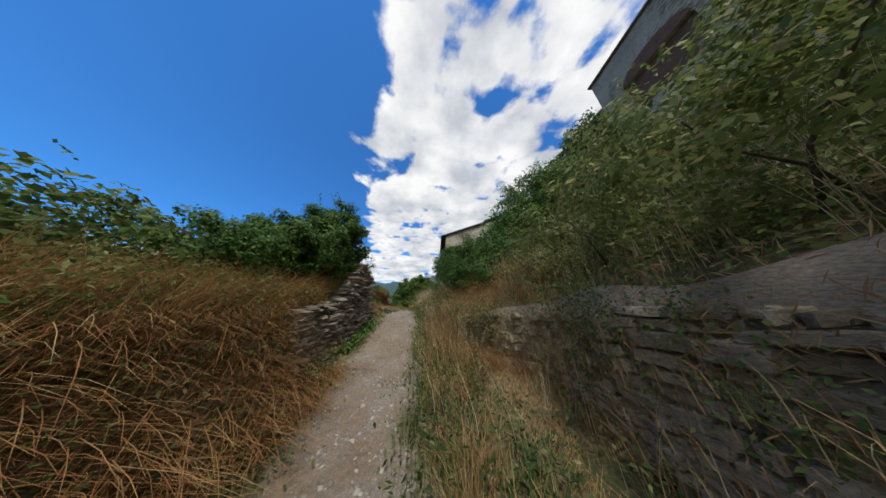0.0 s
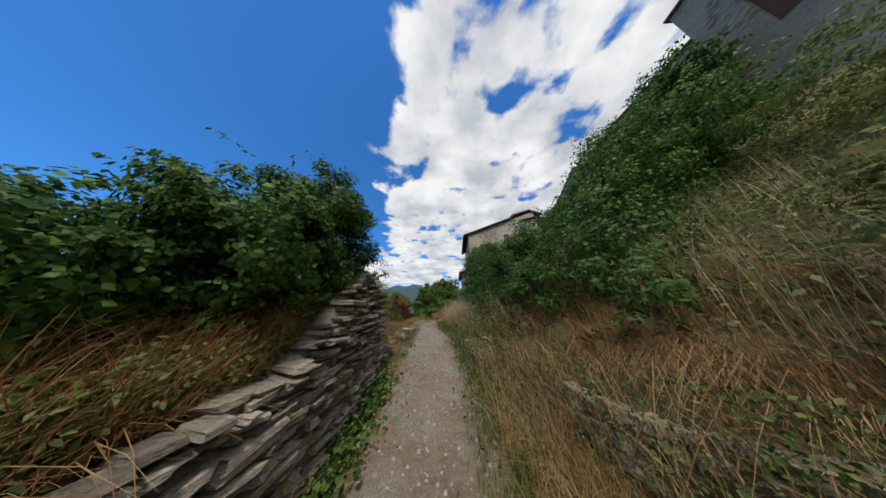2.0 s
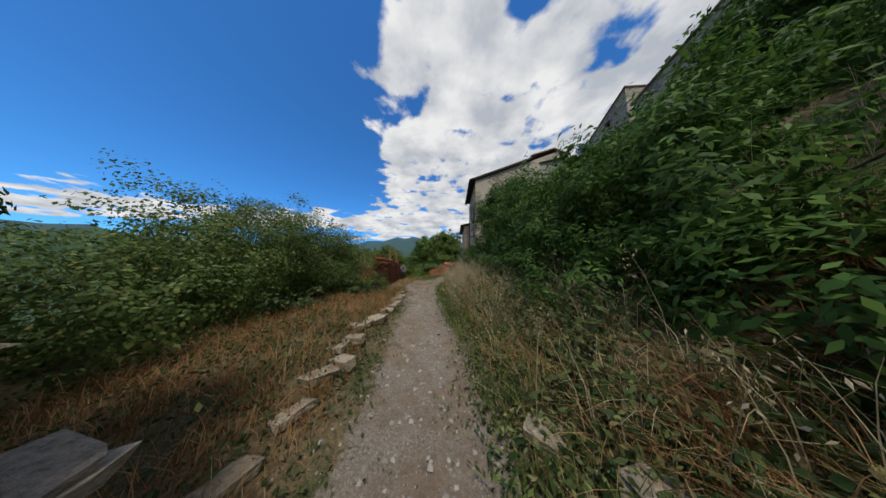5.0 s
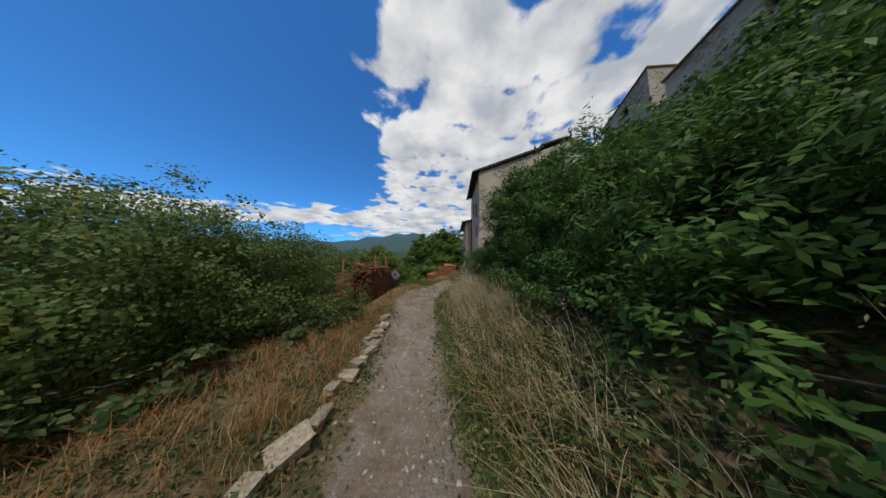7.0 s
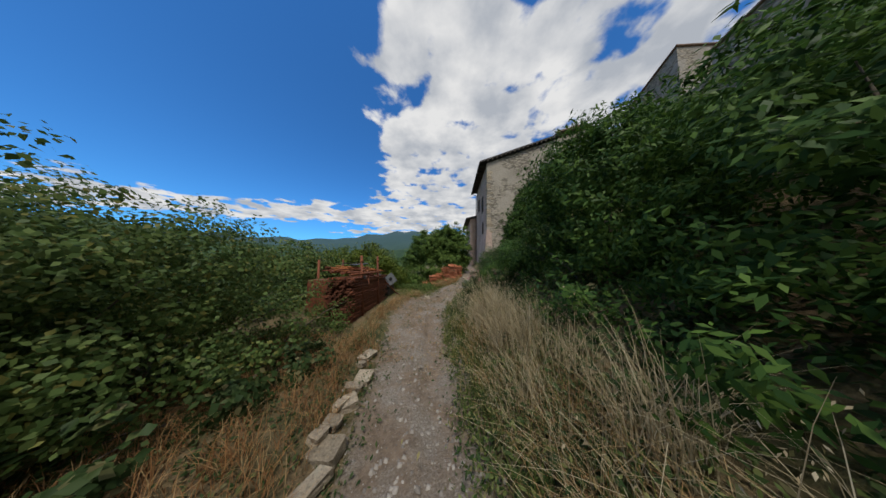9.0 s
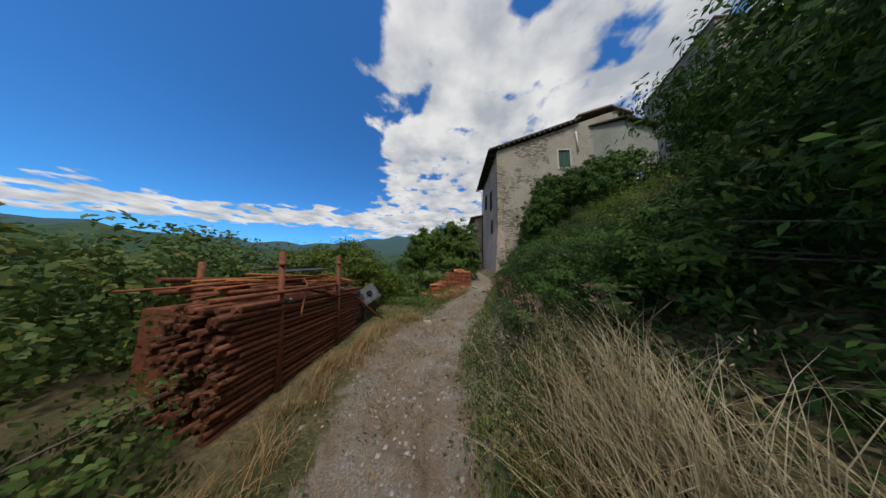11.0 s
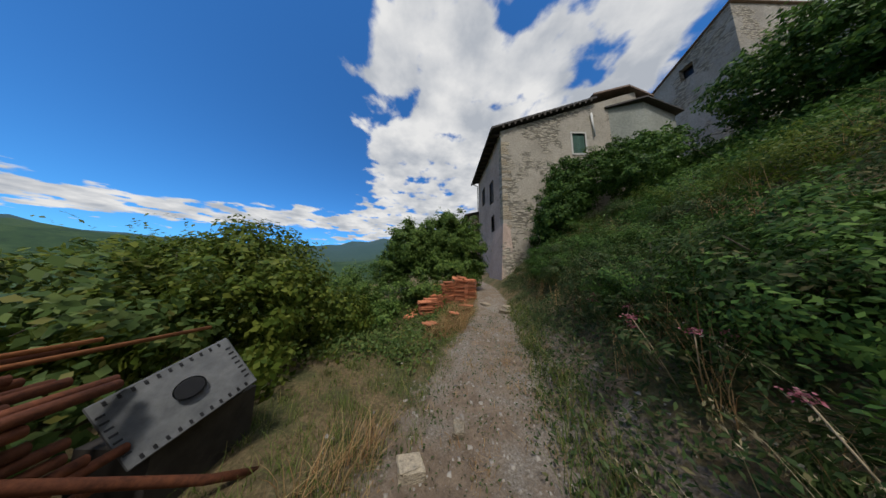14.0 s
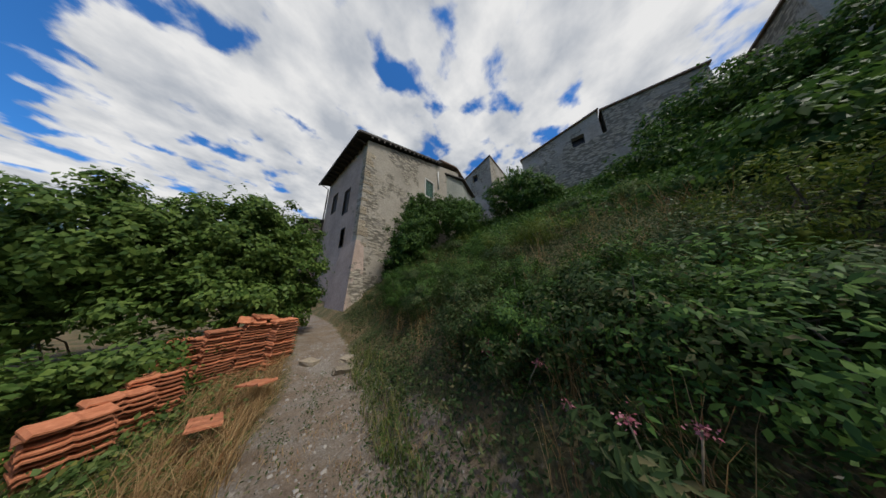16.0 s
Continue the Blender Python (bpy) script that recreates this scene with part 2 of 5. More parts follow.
GREENPLASTER = plaster_material("grey_green_plaster", (0.31, 0.325, 0.29), (0.235, 0.25, 0.225), 0.0)


def simple(name, c1, c2, scale=12, rough=0.7, metal=0.0, bump=0.004, stretch=None, rand=False):
    m = Mat(name, rough, metal, 0.35)
    col = m.ramp(m.noise(scale, 7, 0.68, stretch), [(0.33, c1), (0.67, c2)])
    if rand:
        col = m.mix(1.0, col, m.ramp(m.objrand(), [(0.0, (0.62, 0.62, 0.62)), (1.0, (1.3, 1.25, 1.2))]), "MULTIPLY")
    m.color(col)
    m.bump(m.noise(scale * 3, 6, 0.7, stretch), bump, 0.6)
    return m.m


ROOFDARK = simple("dark_roof_edge", (0.025, 0.022, 0.02), (0.06, 0.052, 0.045), 6)
ROOFTILE = simple("weathered_roof_tile", (0.12, 0.085, 0.065), (0.24, 0.16, 0.12), 5)
DARKWOOD = simple("dark_timber", (0.03, 0.024, 0.019), (0.07, 0.055, 0.042), 8, stretch=(1, 1, 6))
GREENPAINT = simple("faded_green_shutter", (0.035, 0.085, 0.065), (0.06, 0.13, 0.10), 9)
PALEPAINT = simple("pale_surround", (0.42, 0.41, 0.38), (0.52, 0.50, 0.47), 7)
# near-black for window panes, and for shade painted into openings and slots
DARKFILL = simple("dark_void", (0.008, 0.008, 0.009), (0.015, 0.015, 0.016), 5, 0.3)
RUST = simple("rusted_steel", (0.085, 0.030, 0.017), (0.24, 0.085, 0.042), 22, 0.75, 0.25, 0.004, None, True)
RUSTORANGE = simple("orange_rusted_steel", (0.22, 0.075, 0.025), (0.42, 0.17, 0.06), 18, 0.8, 0.1, 0.004, None, True)
ZINC = simple("weathered_galvanised_steel", (0.085, 0.09, 0.095), (0.16, 0.165, 0.17), 9, 0.55, 0.3, 0.002)
TERRACOTTA = simple("terracotta_tile", (0.34, 0.115, 0.055), (0.52, 0.21, 0.11), 14, 0.85, 0, 0.006, None, True)
BARK = simple("bark", (0.06, 0.048, 0.035), (0.14, 0.115, 0.085), 20, 0.9, 0, 0.01, (1, 1, 0.3))
STALK = simple("dry_stalk", (0.20, 0.15, 0.09), (0.38, 0.30, 0.19), 15, 0.8)
WHITEMETAL = simple("grey_white_paint", (0.45, 0.45, 0.44), (0.60, 0.60, 0.58), 6, 0.5)


# ---- mesh helpers ----
def mesh_object(name, bm, material, parent=None, label=""):
    me = bpy.data.meshes.new(name)
    bm.to_mesh(me)
    bm.free()
    me.materials.append(material)
    ob = new(name, me)
    if parent:
        ob.parent = parent
    if label:
        ob["label"] = label
    return ob


def part(name, bm, material, parent, label=""):
    return mesh_object(name, bm, material, parent, label)


def thing(name, label, category, group="", at=(0, 0, 0)):
    ob = new(name)
    ob.location = at
    ob.empty_display_size = 0.1
    return tagged(ob, label, category, group)


def quad_mesh(name, verts, quads, material, parent=None, smooth=False):
    """A mesh object from numpy arrays of corners and quads."""
    me = bpy.data.meshes.new(name)
    n, q = len(verts), len(quads)
    me.vertices.add(n); me.loops.add(q * 4); me.polygons.add(q)
    me.vertices.foreach_set("co", np.asarray(verts, np.float32).ravel())
    me.loops.foreach_set("vertex_index", np.asarray(quads, np.int32).ravel())
    me.polygons.foreach_set("loop_start", np.arange(0, q * 4, 4, dtype=np.int32))
    me.polygons.foreach_set("loop_total", np.full(q, 4, np.int32))
    if smooth:
        me.polygons.foreach_set("use_smooth", np.ones(q, bool))
    me.update(calc_edges=True)
    me.materials.append(material)
    ob = new(name, me)
    if parent:
        ob.parent = parent
    return ob


def box(bm, x0, x1, y0, y1, z0, z1, m=None):
    vs = [bm.verts.new((x, y, z)) for z in (z0, z1) for x, y in ((x0, y0), (x1, y0), (x1, y1), (x0, y1))]
    if m is not None:
        for v in vs:
            v.co = m @ v.co
    for f in ((3, 2, 1, 0), (4, 5, 6, 7), (0, 1, 5, 4), (1, 2, 6, 5), (2, 3, 7, 6), (3, 0, 4, 7)):
        bm.faces.new([vs[i] for i in f])
    return vs


def tube(bm, points, radius, sides=8, closed_ends=True, r_end=None):
    """A bent tube along points, its radius running from radius to r_end."""
    rings, pts = [], [Vector(p) for p in points]
    for i, p in enumerate(pts):
        d = (pts[min(i + 1, len(pts) - 1)] - pts[max(i - 1, 0)]).normalized()
        a = d.cross(Vector((0.13, 0.21, 1))).normalized() if abs(d.z) < 0.95 else d.cross(Vector((1, 0, 0))).normalized()
        b = d.cross(a)
        r = radius if r_end is None else radius + (r_end - radius) * i / (len(pts) - 1)
        rings.append([bm.verts.new(p + r * (math.cos(k * 2 * math.pi / sides) * a + math.sin(k * 2 * math.pi / sides) * b)) for k in range(sides)])
    for u, v in zip(rings, rings[1:]):
        for k in range(sides):
            f = bm.faces.new((u[k], u[(k + 1) % sides], v[(k + 1) % sides], v[k]))
            f.smooth = True
    if closed_ends:
        bm.faces.new(rings[0][::-1])
        bm.faces.new(rings[-1])


def unit(v):
    return v / np.maximum(np.linalg.norm(v, axis=-1, keepdims=True), 1e-9)


LEAFQ = np.array([[0, 4, 2, 1], [0, 1, 2, 3]])


def leaves(rng, P, N, length, width, droop=0.3, flat=False):
    """Folded pointed leaves at P that face N: corners and quads."""
    n = len(P)
    T = unit(np.cross(N, rng.normal(size=(n, 3))))
    T = unit(T + np.array([0, 0, -droop]))
    B = unit(np.cross(N, T))
    N = np.cross(T, B)
    s = rng.uniform(0.6, 1.25, (n, 1))
    L, W = length * s, width * s * rng.uniform(0.8, 1.2, (n, 1))
    tip = P + T * L - N * L * rng.uniform(0.0, 0.25, (n, 1))
    V = np.stack([P, P + T * L * 0.45 - N * W * 0.16, tip, P + T * L * 0.42 + B * W * 0.5, P + T * L * 0.42 - B * W * 0.5], 1)
    if flat:
        return V[:, [0, 4, 2, 3]].reshape(-1, 3), np.arange(4 * n).reshape(-1, 4)
    Q = LEAFQ[None] + 5 * np.arange(n)[:, None, None]
    return V.reshape(-1, 3), Q.reshape(-1, 4)


def blob_points(rng, blobs, n, inner=0.35):
    """Points and outward directions in leaf clumps on the skin of lumpy ellipsoids (x, y, z, rx, ry, rz)."""
    b = np.array(blobs, float)
    area = (b[:, 3] * b[:, 4] + b[:, 4] * b[:, 5] + b[:, 3] * b[:, 5])
    m = max(int(area.sum() * 42), 16)
    ck = rng.choice(len(b), m, p=area / area.sum())
    cd = unit(rng.normal(size=(m, 3)))
    lump = 1 + 0.16 * np.sin(cd[:, 0] * 5 + b[ck, 0] * 3) * np.cos(cd[:, 1] * 6 + b[ck, 1] * 2) + 0.12 * np.sin(cd[:, 2] * 9 + cd[:, 0] * 7 + ck)
    cr = rng.uniform(0.74, 1.08, m) * lump
    size = rng.uniform(0.11, 0.26, m) * np.minimum(b[ck, 3:].min(1), 1.3) ** 0.6
    k = rng.choice(m, n, p=size ** 2 / (size ** 2).sum())
    sink = np.where(rng.random(n) < 0.30, rng.random(n) * (inner + 0.15), 0.0)
    off = unit(rng.normal(size=(n, 3))) * rng.random((n, 1)) ** 0.45
    d = cd[k]
    P = b[ck[k], :3] + d * b[ck[k], 3:] * (cr[k] - sink)[:, None] + off * size[k][:, None] * np.array([1.15, 1.15, 0.8])
    N = unit(d / b[ck[k], 3:] + 0.8 * off + 0.45 * rng.normal(size=(n, 3)) + np.array([0, 0, 0.45]))
    return P, N


def grass(rng, P, height, width, lean=0.5, bias=(0, 0, 0)):
    """Bent blades rooted at P: corners and quads, three segments each."""
    n = len(P)
    a = rng.uniform(0, 2 * math.pi, n)
    D = np.stack([np.cos(a), np.sin(a), np.zeros(n)], 1)
    S = np.stack([-np.sin(a), np.cos(a), np.zeros(n)], 1)
    h = (height * rng.uniform(0.45, 1.2, n))[:, None]
    le = lean * rng.uniform(0.2, 1.5, n)[:, None]
    rows = []
    for t in (0.0, 0.4, 0.75, 1.0):
        c = P + np.array([0, 0, 1.0]) * h * (t - 0.28 * le * t * t) + (D * le + np.array(bias)) * h * t * t
        w = width * (1 - t) ** 0.7 + 0.0006
        rows += [c - S * w / 2, c + S * w / 2]
    V = np.stack(rows, 1)
    q = np.array([[0, 1, 3, 2], [2, 3, 5, 4], [4, 5, 7, 6]])
    return V.reshape(-1, 3), (q[None] + 8 * np.arange(n)[:, None, None]).reshape(-1, 4)


# ---- the lie of the land ----
def path_x(y):
    return np.interp(y, [-8, -2.9, -0.8, 0.7, 3.8, 5.4, 8.4, 10.3, 11.5, 14, 16.5, 20, 28], [1.6, 1.2, 0.75, 0.6, 0.38, 0.08, -0.4, -0.6, -0.4, 0.4, 1.1, 1.75, 2.0])


def path_z(y):
    return np.interp(y, [-30, -8, -2.9, -1.3, 0, 1.16, 2.3, 3.5, 5, 8.4, 11, 12.5, 14.5, 16.4, 20, 30, 60], [-6, -2.4, -1.33, -0.95, -0.58, -0.33, 0.0, 0.32, 0.48, 0.55, 0.66, 0.78, 0.9, 1.06, 1.4, 1.9, 2.0])


def left_top(y):
    return np.interp(y, [-12, -4, -1, 0, 0.7, 1.0, 1.3, 1.7, 2.15, 2.5], [-1.4, 0.05, 0.28, 0.42, 0.55, 0.88, 1.28, 1.5, 1.35, 1.1])


def smooth(a, b, v):
    t = np.clip((v - a) / (b - a), 0, 1)
    return t * t * (3 - 2 * t)


WALL_L, WALL_R_TOP = -0.42, 0.36


def wall_r(y):
    return np.interp(y, [-4, -1, -0.4, 0.3, 0.8, 1.9], [3.2, 3.08, 2.98, 2.45, 2.12, 1.95])


RIDGE_AZ = [-180, -110, -72, -60, -48, -36, -28, -19, -12, -5, 10, 40, 90, 140, 180]
RIDGE_EL = [4, 5.5, 5.6, 4.9, 4.9, 5.8, 7.1, 9.2, 9.8, 8.5, 8, 7, 6, 5, 4]


def height(x, y):
    x, y = np.asarray(x, float), np.asarray(y, float)
    c, z = path_x(y), path_z(y)
    d = x - c
    h = z + 0.02 * np.sin(x * 3.1 + y * 2.3) * np.cos(y * 1.7) - 0.03 * np.exp(-(d / 0.35) ** 2)
    # right bank, held by a wall at first
    walled = 1 - smooth(1.5, 2.6, y)
    xr = c + 0.62
    bank = np.maximum(x - xr, 0)
    free = z + 0.05 + 0.72 * np.minimum(bank, 3.0) + 0.62 * np.clip(bank - 3.0, 0, 10) + 0.1 * np.clip(bank - 13, 0, 40)
    wr = wall_r(y)
    held = WALL_R_TOP + 0.66 * np.clip(x - wr, 0, 5.5) + 0.50 * np.clip(x - wr - 5.5, 0, 8) + 0.1 * np.clip(x - 16, 0, 40)
    r_wall = np.where(x > wr + 0.16, np.maximum(held, h), h + 0.08 * smooth(0.5, 1.2, d))
    r_free = np.where(d > 0.62, free, h)
    h = np.where(d > 0, walled * r_wall + (1 - walled) * r_free, h)
    # left: walled garden, then a low verge, then the drop to the valley
    lw = 1 - smooth(2.35, 2.75, y)
    garden = left_top(y) + 0.12 * np.clip(WALL_L - x, 0, 4)
    ramp = smooth(0.0, 1.0, (WALL_L + 0.05 + 0.55 * (1 - smooth(-0.7, -0.1, y)) - x) / (0.04 + 0.75 * (1 - smooth(-0.7, -0.1, y))))
    l_wall = np.where(x < WALL_L - 0.16, np.maximum(garden, h), h + np.maximum(garden - h, 0) * ramp * (1 - smooth(-0.5, -0.1, y)))
    verge = z + np.interp(y, [10, 12.5, 14, 15.5, 18], [0.22, 0.05, -0.05, -0.2, -0.2]) * smooth(0.5, 1.3, -d) + 0.05 * np.sin(x * 2.2 + y)
    h = np.where(d < 0, lw * l_wall + (1 - lw) * verge, h)
    h = h - 0.42 * np.clip(-4.2 - x, 0, 90) * smooth(0, 4, -4.2 - x) - 0.25 * np.clip(y - 34, 0, 200)
    # valley and mountain ridges
    r = np.hypot(x, y - 8)
    az = np.degrees(np.arctan2(x, y - 8))
    el = np.tan(np.radians(np.interp(az, RIDGE_AZ, RIDGE_EL)))
    rough = 14 * np.sin(az * 0.9) + 9 * np.sin(az * 2.3 + 1) + 7 * np.sin(az * 5.1 + r * 0.004)
    ridge = el * 2300 + 2.2 + rough * smooth(1200, 2300, r)
    hill = 62 + 16 * np.sin(az * 0.11 + 2.2) + rough * 0.25
    far = -38 + hill * 1.35 * np.exp(-((r - 760) / 230) ** 2) + (ridge + 38) * smooth(800, 2300, r) ** 1.25 + 10 * np.sin(x * 0.011) * np.cos(y * 0.013)
    k = smooth(60, 260, r)
    return h * (1 - k) + far * k


def axis(a, b, step, reach, grow=1.13):
    v = list(np.arange(a, b, step))
    s, lo, hi = step, a, b
    while hi < reach:
        v.append(hi); hi += s; s = min(s * grow, 75)
    s = step
    while lo > -reach:
        s = min(s * grow, 75); lo -= s; v.append(lo)
    return np.array(sorted(v))


gx, gy = axis(-3.2, 4.2, 0.075, 3300), axis(-5.0, 20.0, 0.10, 3300)
X, Y = np.meshgrid(gx, gy)
Z = height(X, Y)
nx, ny = len(gx), len(gy)
idx = np.arange(nx * ny).reshape(ny, nx)
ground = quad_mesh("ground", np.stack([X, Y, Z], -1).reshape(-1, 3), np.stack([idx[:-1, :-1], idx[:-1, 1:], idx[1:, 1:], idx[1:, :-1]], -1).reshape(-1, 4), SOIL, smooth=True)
tagged(ground, "sloping ground with a gravel footpath, dry soil and distant wooded ridges", "ground", kind="structure")
D = X - path_x(Y)
wide = np.interp(Y, [-6, 2, 6, 9, 12, 14, 16, 20], [0.66, 0.6, 0.55, 0.8, 1.15, 1.0, 0.6, 0.5])
# the last value sets how strongly the haze blue is painted, growing with distance
for nm, val in (("path", 1 - smooth(0.55, 1.45, np.abs(D) / wide)), ("far", smooth(25, 90, np.hypot(X, Y - 8))), ("haze", smooth(900, 2000, np.hypot(X, Y - 8)))):
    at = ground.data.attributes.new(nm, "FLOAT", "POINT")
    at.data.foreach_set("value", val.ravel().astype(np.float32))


# ---- houses ----
def wall_panel(p, q, z0, z1a, z1b, thick, holes=()):
    """A wall from p to q seen from outside, its top running from z1a to z1b, with holes (s0, s1, z0, z1) cut through."""
    p, q = Vector((*p, 0)), Vector((*q, 0))
    length = (q - p).length
    u = (q - p) / length
    n = Vector((-u.y, u.x, 0))            # inwards
    ss = sorted({0.0, length, *[s for h in holes for s in h[:2]]})
    ss = sorted({*ss, *[length * k / 6 for k in range(7)]})
    bm = bmesh.new()

    def top(s):
        return z1a + (z1b - z1a) * s / length

    for s0, s1 in zip(ss, ss[1:]):
        mid = (s0 + s1) / 2
        spans, lo = [], z0
        for h in sorted([h for h in holes if h[0] <= mid <= h[1]], key=lambda h: h[2]):
            spans.append((lo, lo, h[2], h[2])); lo = h[3]
        spans.append((lo, lo, top(s0), top(s1)))
        for a0, a1, b0, b1 in spans:
            vs = [bm.verts.new(p + u * s + n * k + Vector((0, 0, z))) for k in (0, thick) for s, z in ((s0, a0), (s1, a1), (s1, b1), (s0, b0))]
            for f in ((0, 1, 2, 3), (7, 6, 5, 4), (0, 4, 5, 1), (1, 5, 6, 2), (2, 6, 7, 3), (3, 7, 4, 0)):
                bm.faces.new([vs[i] for i in f])
    bmesh.ops.remove_doubles(bm, verts=bm.verts, dist=0.0005)
    return bm


def slab(corners, thick):
    """A slab whose upper face has these corners, in order."""
    bm = bmesh.new()
    a = [bm.verts.new(c) for c in corners]
    b = [bm.verts.new(Vector(c) - Vector((0, 0, thick))) for c in corners]
    bm.faces.new(a); bm.faces.new(b[::-1])
    for i in range(len(a)):
        j = (i + 1) % len(a)
        bm.faces.new((a[i], b[i], b[j], a[j]))
    bmesh.ops.recalc_face_normals(bm, faces=bm.faces)
    return bm


def window_unit(parent, p, u, n, w, h, material, z, shutters=True, surround=True):
    """A window in a hole: surround, dark pane set back, two slatted leaves."""
    p, u, n = Vector((*p, 0)), Vector((*u, 0)), Vector((*n, 0))
    m = Matrix((( u.x, n.x, 0, p.x), (u.y, n.y, 0, p.y), (0, 0, 1, z), (0, 0, 0, 1)))
    bm = bmesh.new()
    t = 0.11 if surround else 0.05
    for a in ((-t, 0, 0, h), (w, w + t, 0, h), (-t, w + t, h, h + t), (-t, w + t, -t, 0)):
        box(bm, a[0], a[1], -0.025, 0.16, a[2], a[3], m)
    win = part("window", bm, PALEPAINT if surround else DARKWOOD, parent)
    bm = bmesh.new(); box(bm, 0, w, 0.20, 0.23, 0, h, m)
    part("pane", bm, DARKFILL, win, "dark window pane")
    if shutters:
        for k in range(2):
            bm = bmesh.new()
            x0, x1 = k * w / 2 + 0.01, (k + 1) * w / 2 - 0.01
            box(bm, x0, x0 + 0.06, 0.05, 0.09, 0.01, h - 0.01, m); box(bm, x1 - 0.06, x1, 0.05, 0.09, 0.01, h - 0.01, m)
            box(bm, x0, x1, 0.05, 0.09, 0.01, 0.09, m); box(bm, x0, x1, 0.05, 0.09, h - 0.09, h - 0.01, m)
            for s in range(int(h / 0.07) - 2):
                box(bm, x0 + 0.06, x1 - 0.06, 0.055, 0.085, 0.10 + s * 0.07, 0.15 + s * 0.07, m)
            part("shutter", bm, material, win, "closed slatted shutter")
    return win


def eaves(parent, a, b, out, count):
    """Rafter tails under the roof edge from a to b that stick out along out."""
    a, b, out = Vector(a), Vector(b), Vector(out)
    for k in range(count):
        c = a.lerp(b, (k + 0.5) / count)
        bm = bmesh.new()
        w = (b - a).normalized() * 0.06
        vs = [bm.verts.new(c + i * w + j * out + Vector((0, 0, z))) for z in (-0.14, 0) for i, j in ((-1, -0.3), (1, -0.3), (1, 1), (-1, 1))]
        for f in ((3, 2, 1, 0), (4, 5, 6, 7), (0, 1, 5, 4), (1, 2, 6, 5), (2, 3, 7, 6), (3, 0, 4, 7)):
            bm.faces.new([vs[i] for i in f])
        part("rafter_tail", bm, DARKWOOD, parent)


house = thing("stone_house", "tall old plastered stone house with a dark overhanging roof", "house", at=(3.3, 21, 1.4))
house.location = (0, 0, 0)
HX, HY = 3.15, 21.0
FX = 12.6
mesh_wall = part("front_wall", wall_panel((HX, HY), (FX, HY), 0.6, 11.45, 14.75, 0.5, [(4.75, 5.6, 10.0, 11.42)]), PLASTER, house)
part("side_wall", wall_panel((HX, HY + 6.0), (HX, HY + 0.5), 0.8, 11.3, 11.44, 0.5, [(3.4, 4.2, 7.4, 9.0), (3.7, 4.25, 5.2, 6.3), (1.1, 1.9, 8.2, 9.6)]), PLASTER_SIDE, house, "stained pinkish grey plaster")
part("back_wall", wall_panel((FX, HY + 6.5), (HX, HY + 6.5), 2.0, 14.7, 11.3, 0.5), PLASTER_SIDE, house)
part("gable_end_wall", wall_panel((FX, HY + 0.5), (FX, HY + 6.0), 4.0, 14.75, 14.7, 0.5), PLASTER, house)
window_unit(house, (HX + 4.75, HY), (1, 0), (0, 1), 0.85, 1.42, GREENPAINT, 10.0)
window_unit(house, (HX, HY + 2.6), (0, -1), (1, 0), 0.8, 1.6, DARKWOOD, 7.4, True, False)
window_unit(house, (HX, HY + 2.3), (0, -1), (1, 0), 0.55, 1.1, DARKWOOD, 5.2, False, False)
window_unit(house, (HX, HY + 4.9), (0, -1), (1, 0), 0.8, 1.4, DARKWOOD, 8.2, True, False)
part("roof", slab([(HX - 0.65, HY - 0.28, 11.52), (9.6, HY - 0.28, 14.0), (9.6, HY + 7, 14.0), (HX - 0.65, HY + 7, 11.4)], 0.13), ROOFDARK, house, "dark roof slab with deep eaves")
part("upper_roof", slab([(9.45, HY - 0.22, 14.28), (12.0, HY - 0.22, 15.05), (12.0, HY + 7, 15.05), (9.45, HY + 7, 14.28)], 0.12), ROOFTILE, house)
part("upper_roof", slab([(12.0, HY - 0.22, 15.05), (13.6, HY - 0.22, 14.3), (13.6, HY + 7, 14.3), (12.0, HY + 7, 15.05)], 0.12), ROOFTILE, house)
eaves(house, (HX - 0.1, HY - 0.25, 11.55), (9.4, HY - 0.25, 13.8), (0, -0.03, 0), 16)
eaves(house, (HX - 0.1, HY, 11.40), (HX - 0.1, HY + 6.6, 11.30), (-0.5, 0, 0), 12)
bm = bmesh.new()
tube(bm, [(HX - 0.66, HY - 0.25, 11.38), (HX - 0.66, HY + 6.9, 11.24)], 0.07, 8)
part("gutter", bm, ROOFDARK, house)
bm = bmesh.new()
tube(bm, [(HX - 0.6, HY + 6.6, 11.2), (HX - 0.08, HY + 6.5, 10.9), (HX - 0.08, HY + 6.5, 2.0)], 0.045, 8)
part("downpipe", bm, ROOFDARK, house)
bm = bmesh.new()
tube(bm, [(9.35, HY - 0.07, 11.2), (9.28, HY - 0.07, 12.9)], 0.06, 8)
part("vent_pipe", bm, WHITEMETAL, house, "pale vertical vent pipe")
# battered foot of the corner
bm = bmesh.new()
vs = [bm.verts.new(c) for c in ((HX - 0.45, HY - 0.55, 0.7), (HX + 0.5, HY - 0.6, 0.7), (HX + 0.4, HY + 0.02, 5.2), (HX - 0.02, HY - 0.02, 5.2), (HX - 0.45, HY + 2.2, 0.7), (HX - 0.02, HY + 2.0, 5.0))]
for f in ((0, 1, 2, 3), (4, 0, 3, 5), (1, 4, 5, 2), (0, 4, 1), (3, 2, 5)):
    bm.faces.new([vs[i] for i in f])
part("buttress", bm, PLASTER_SIDE, house, "sloping rendered foot of the corner")
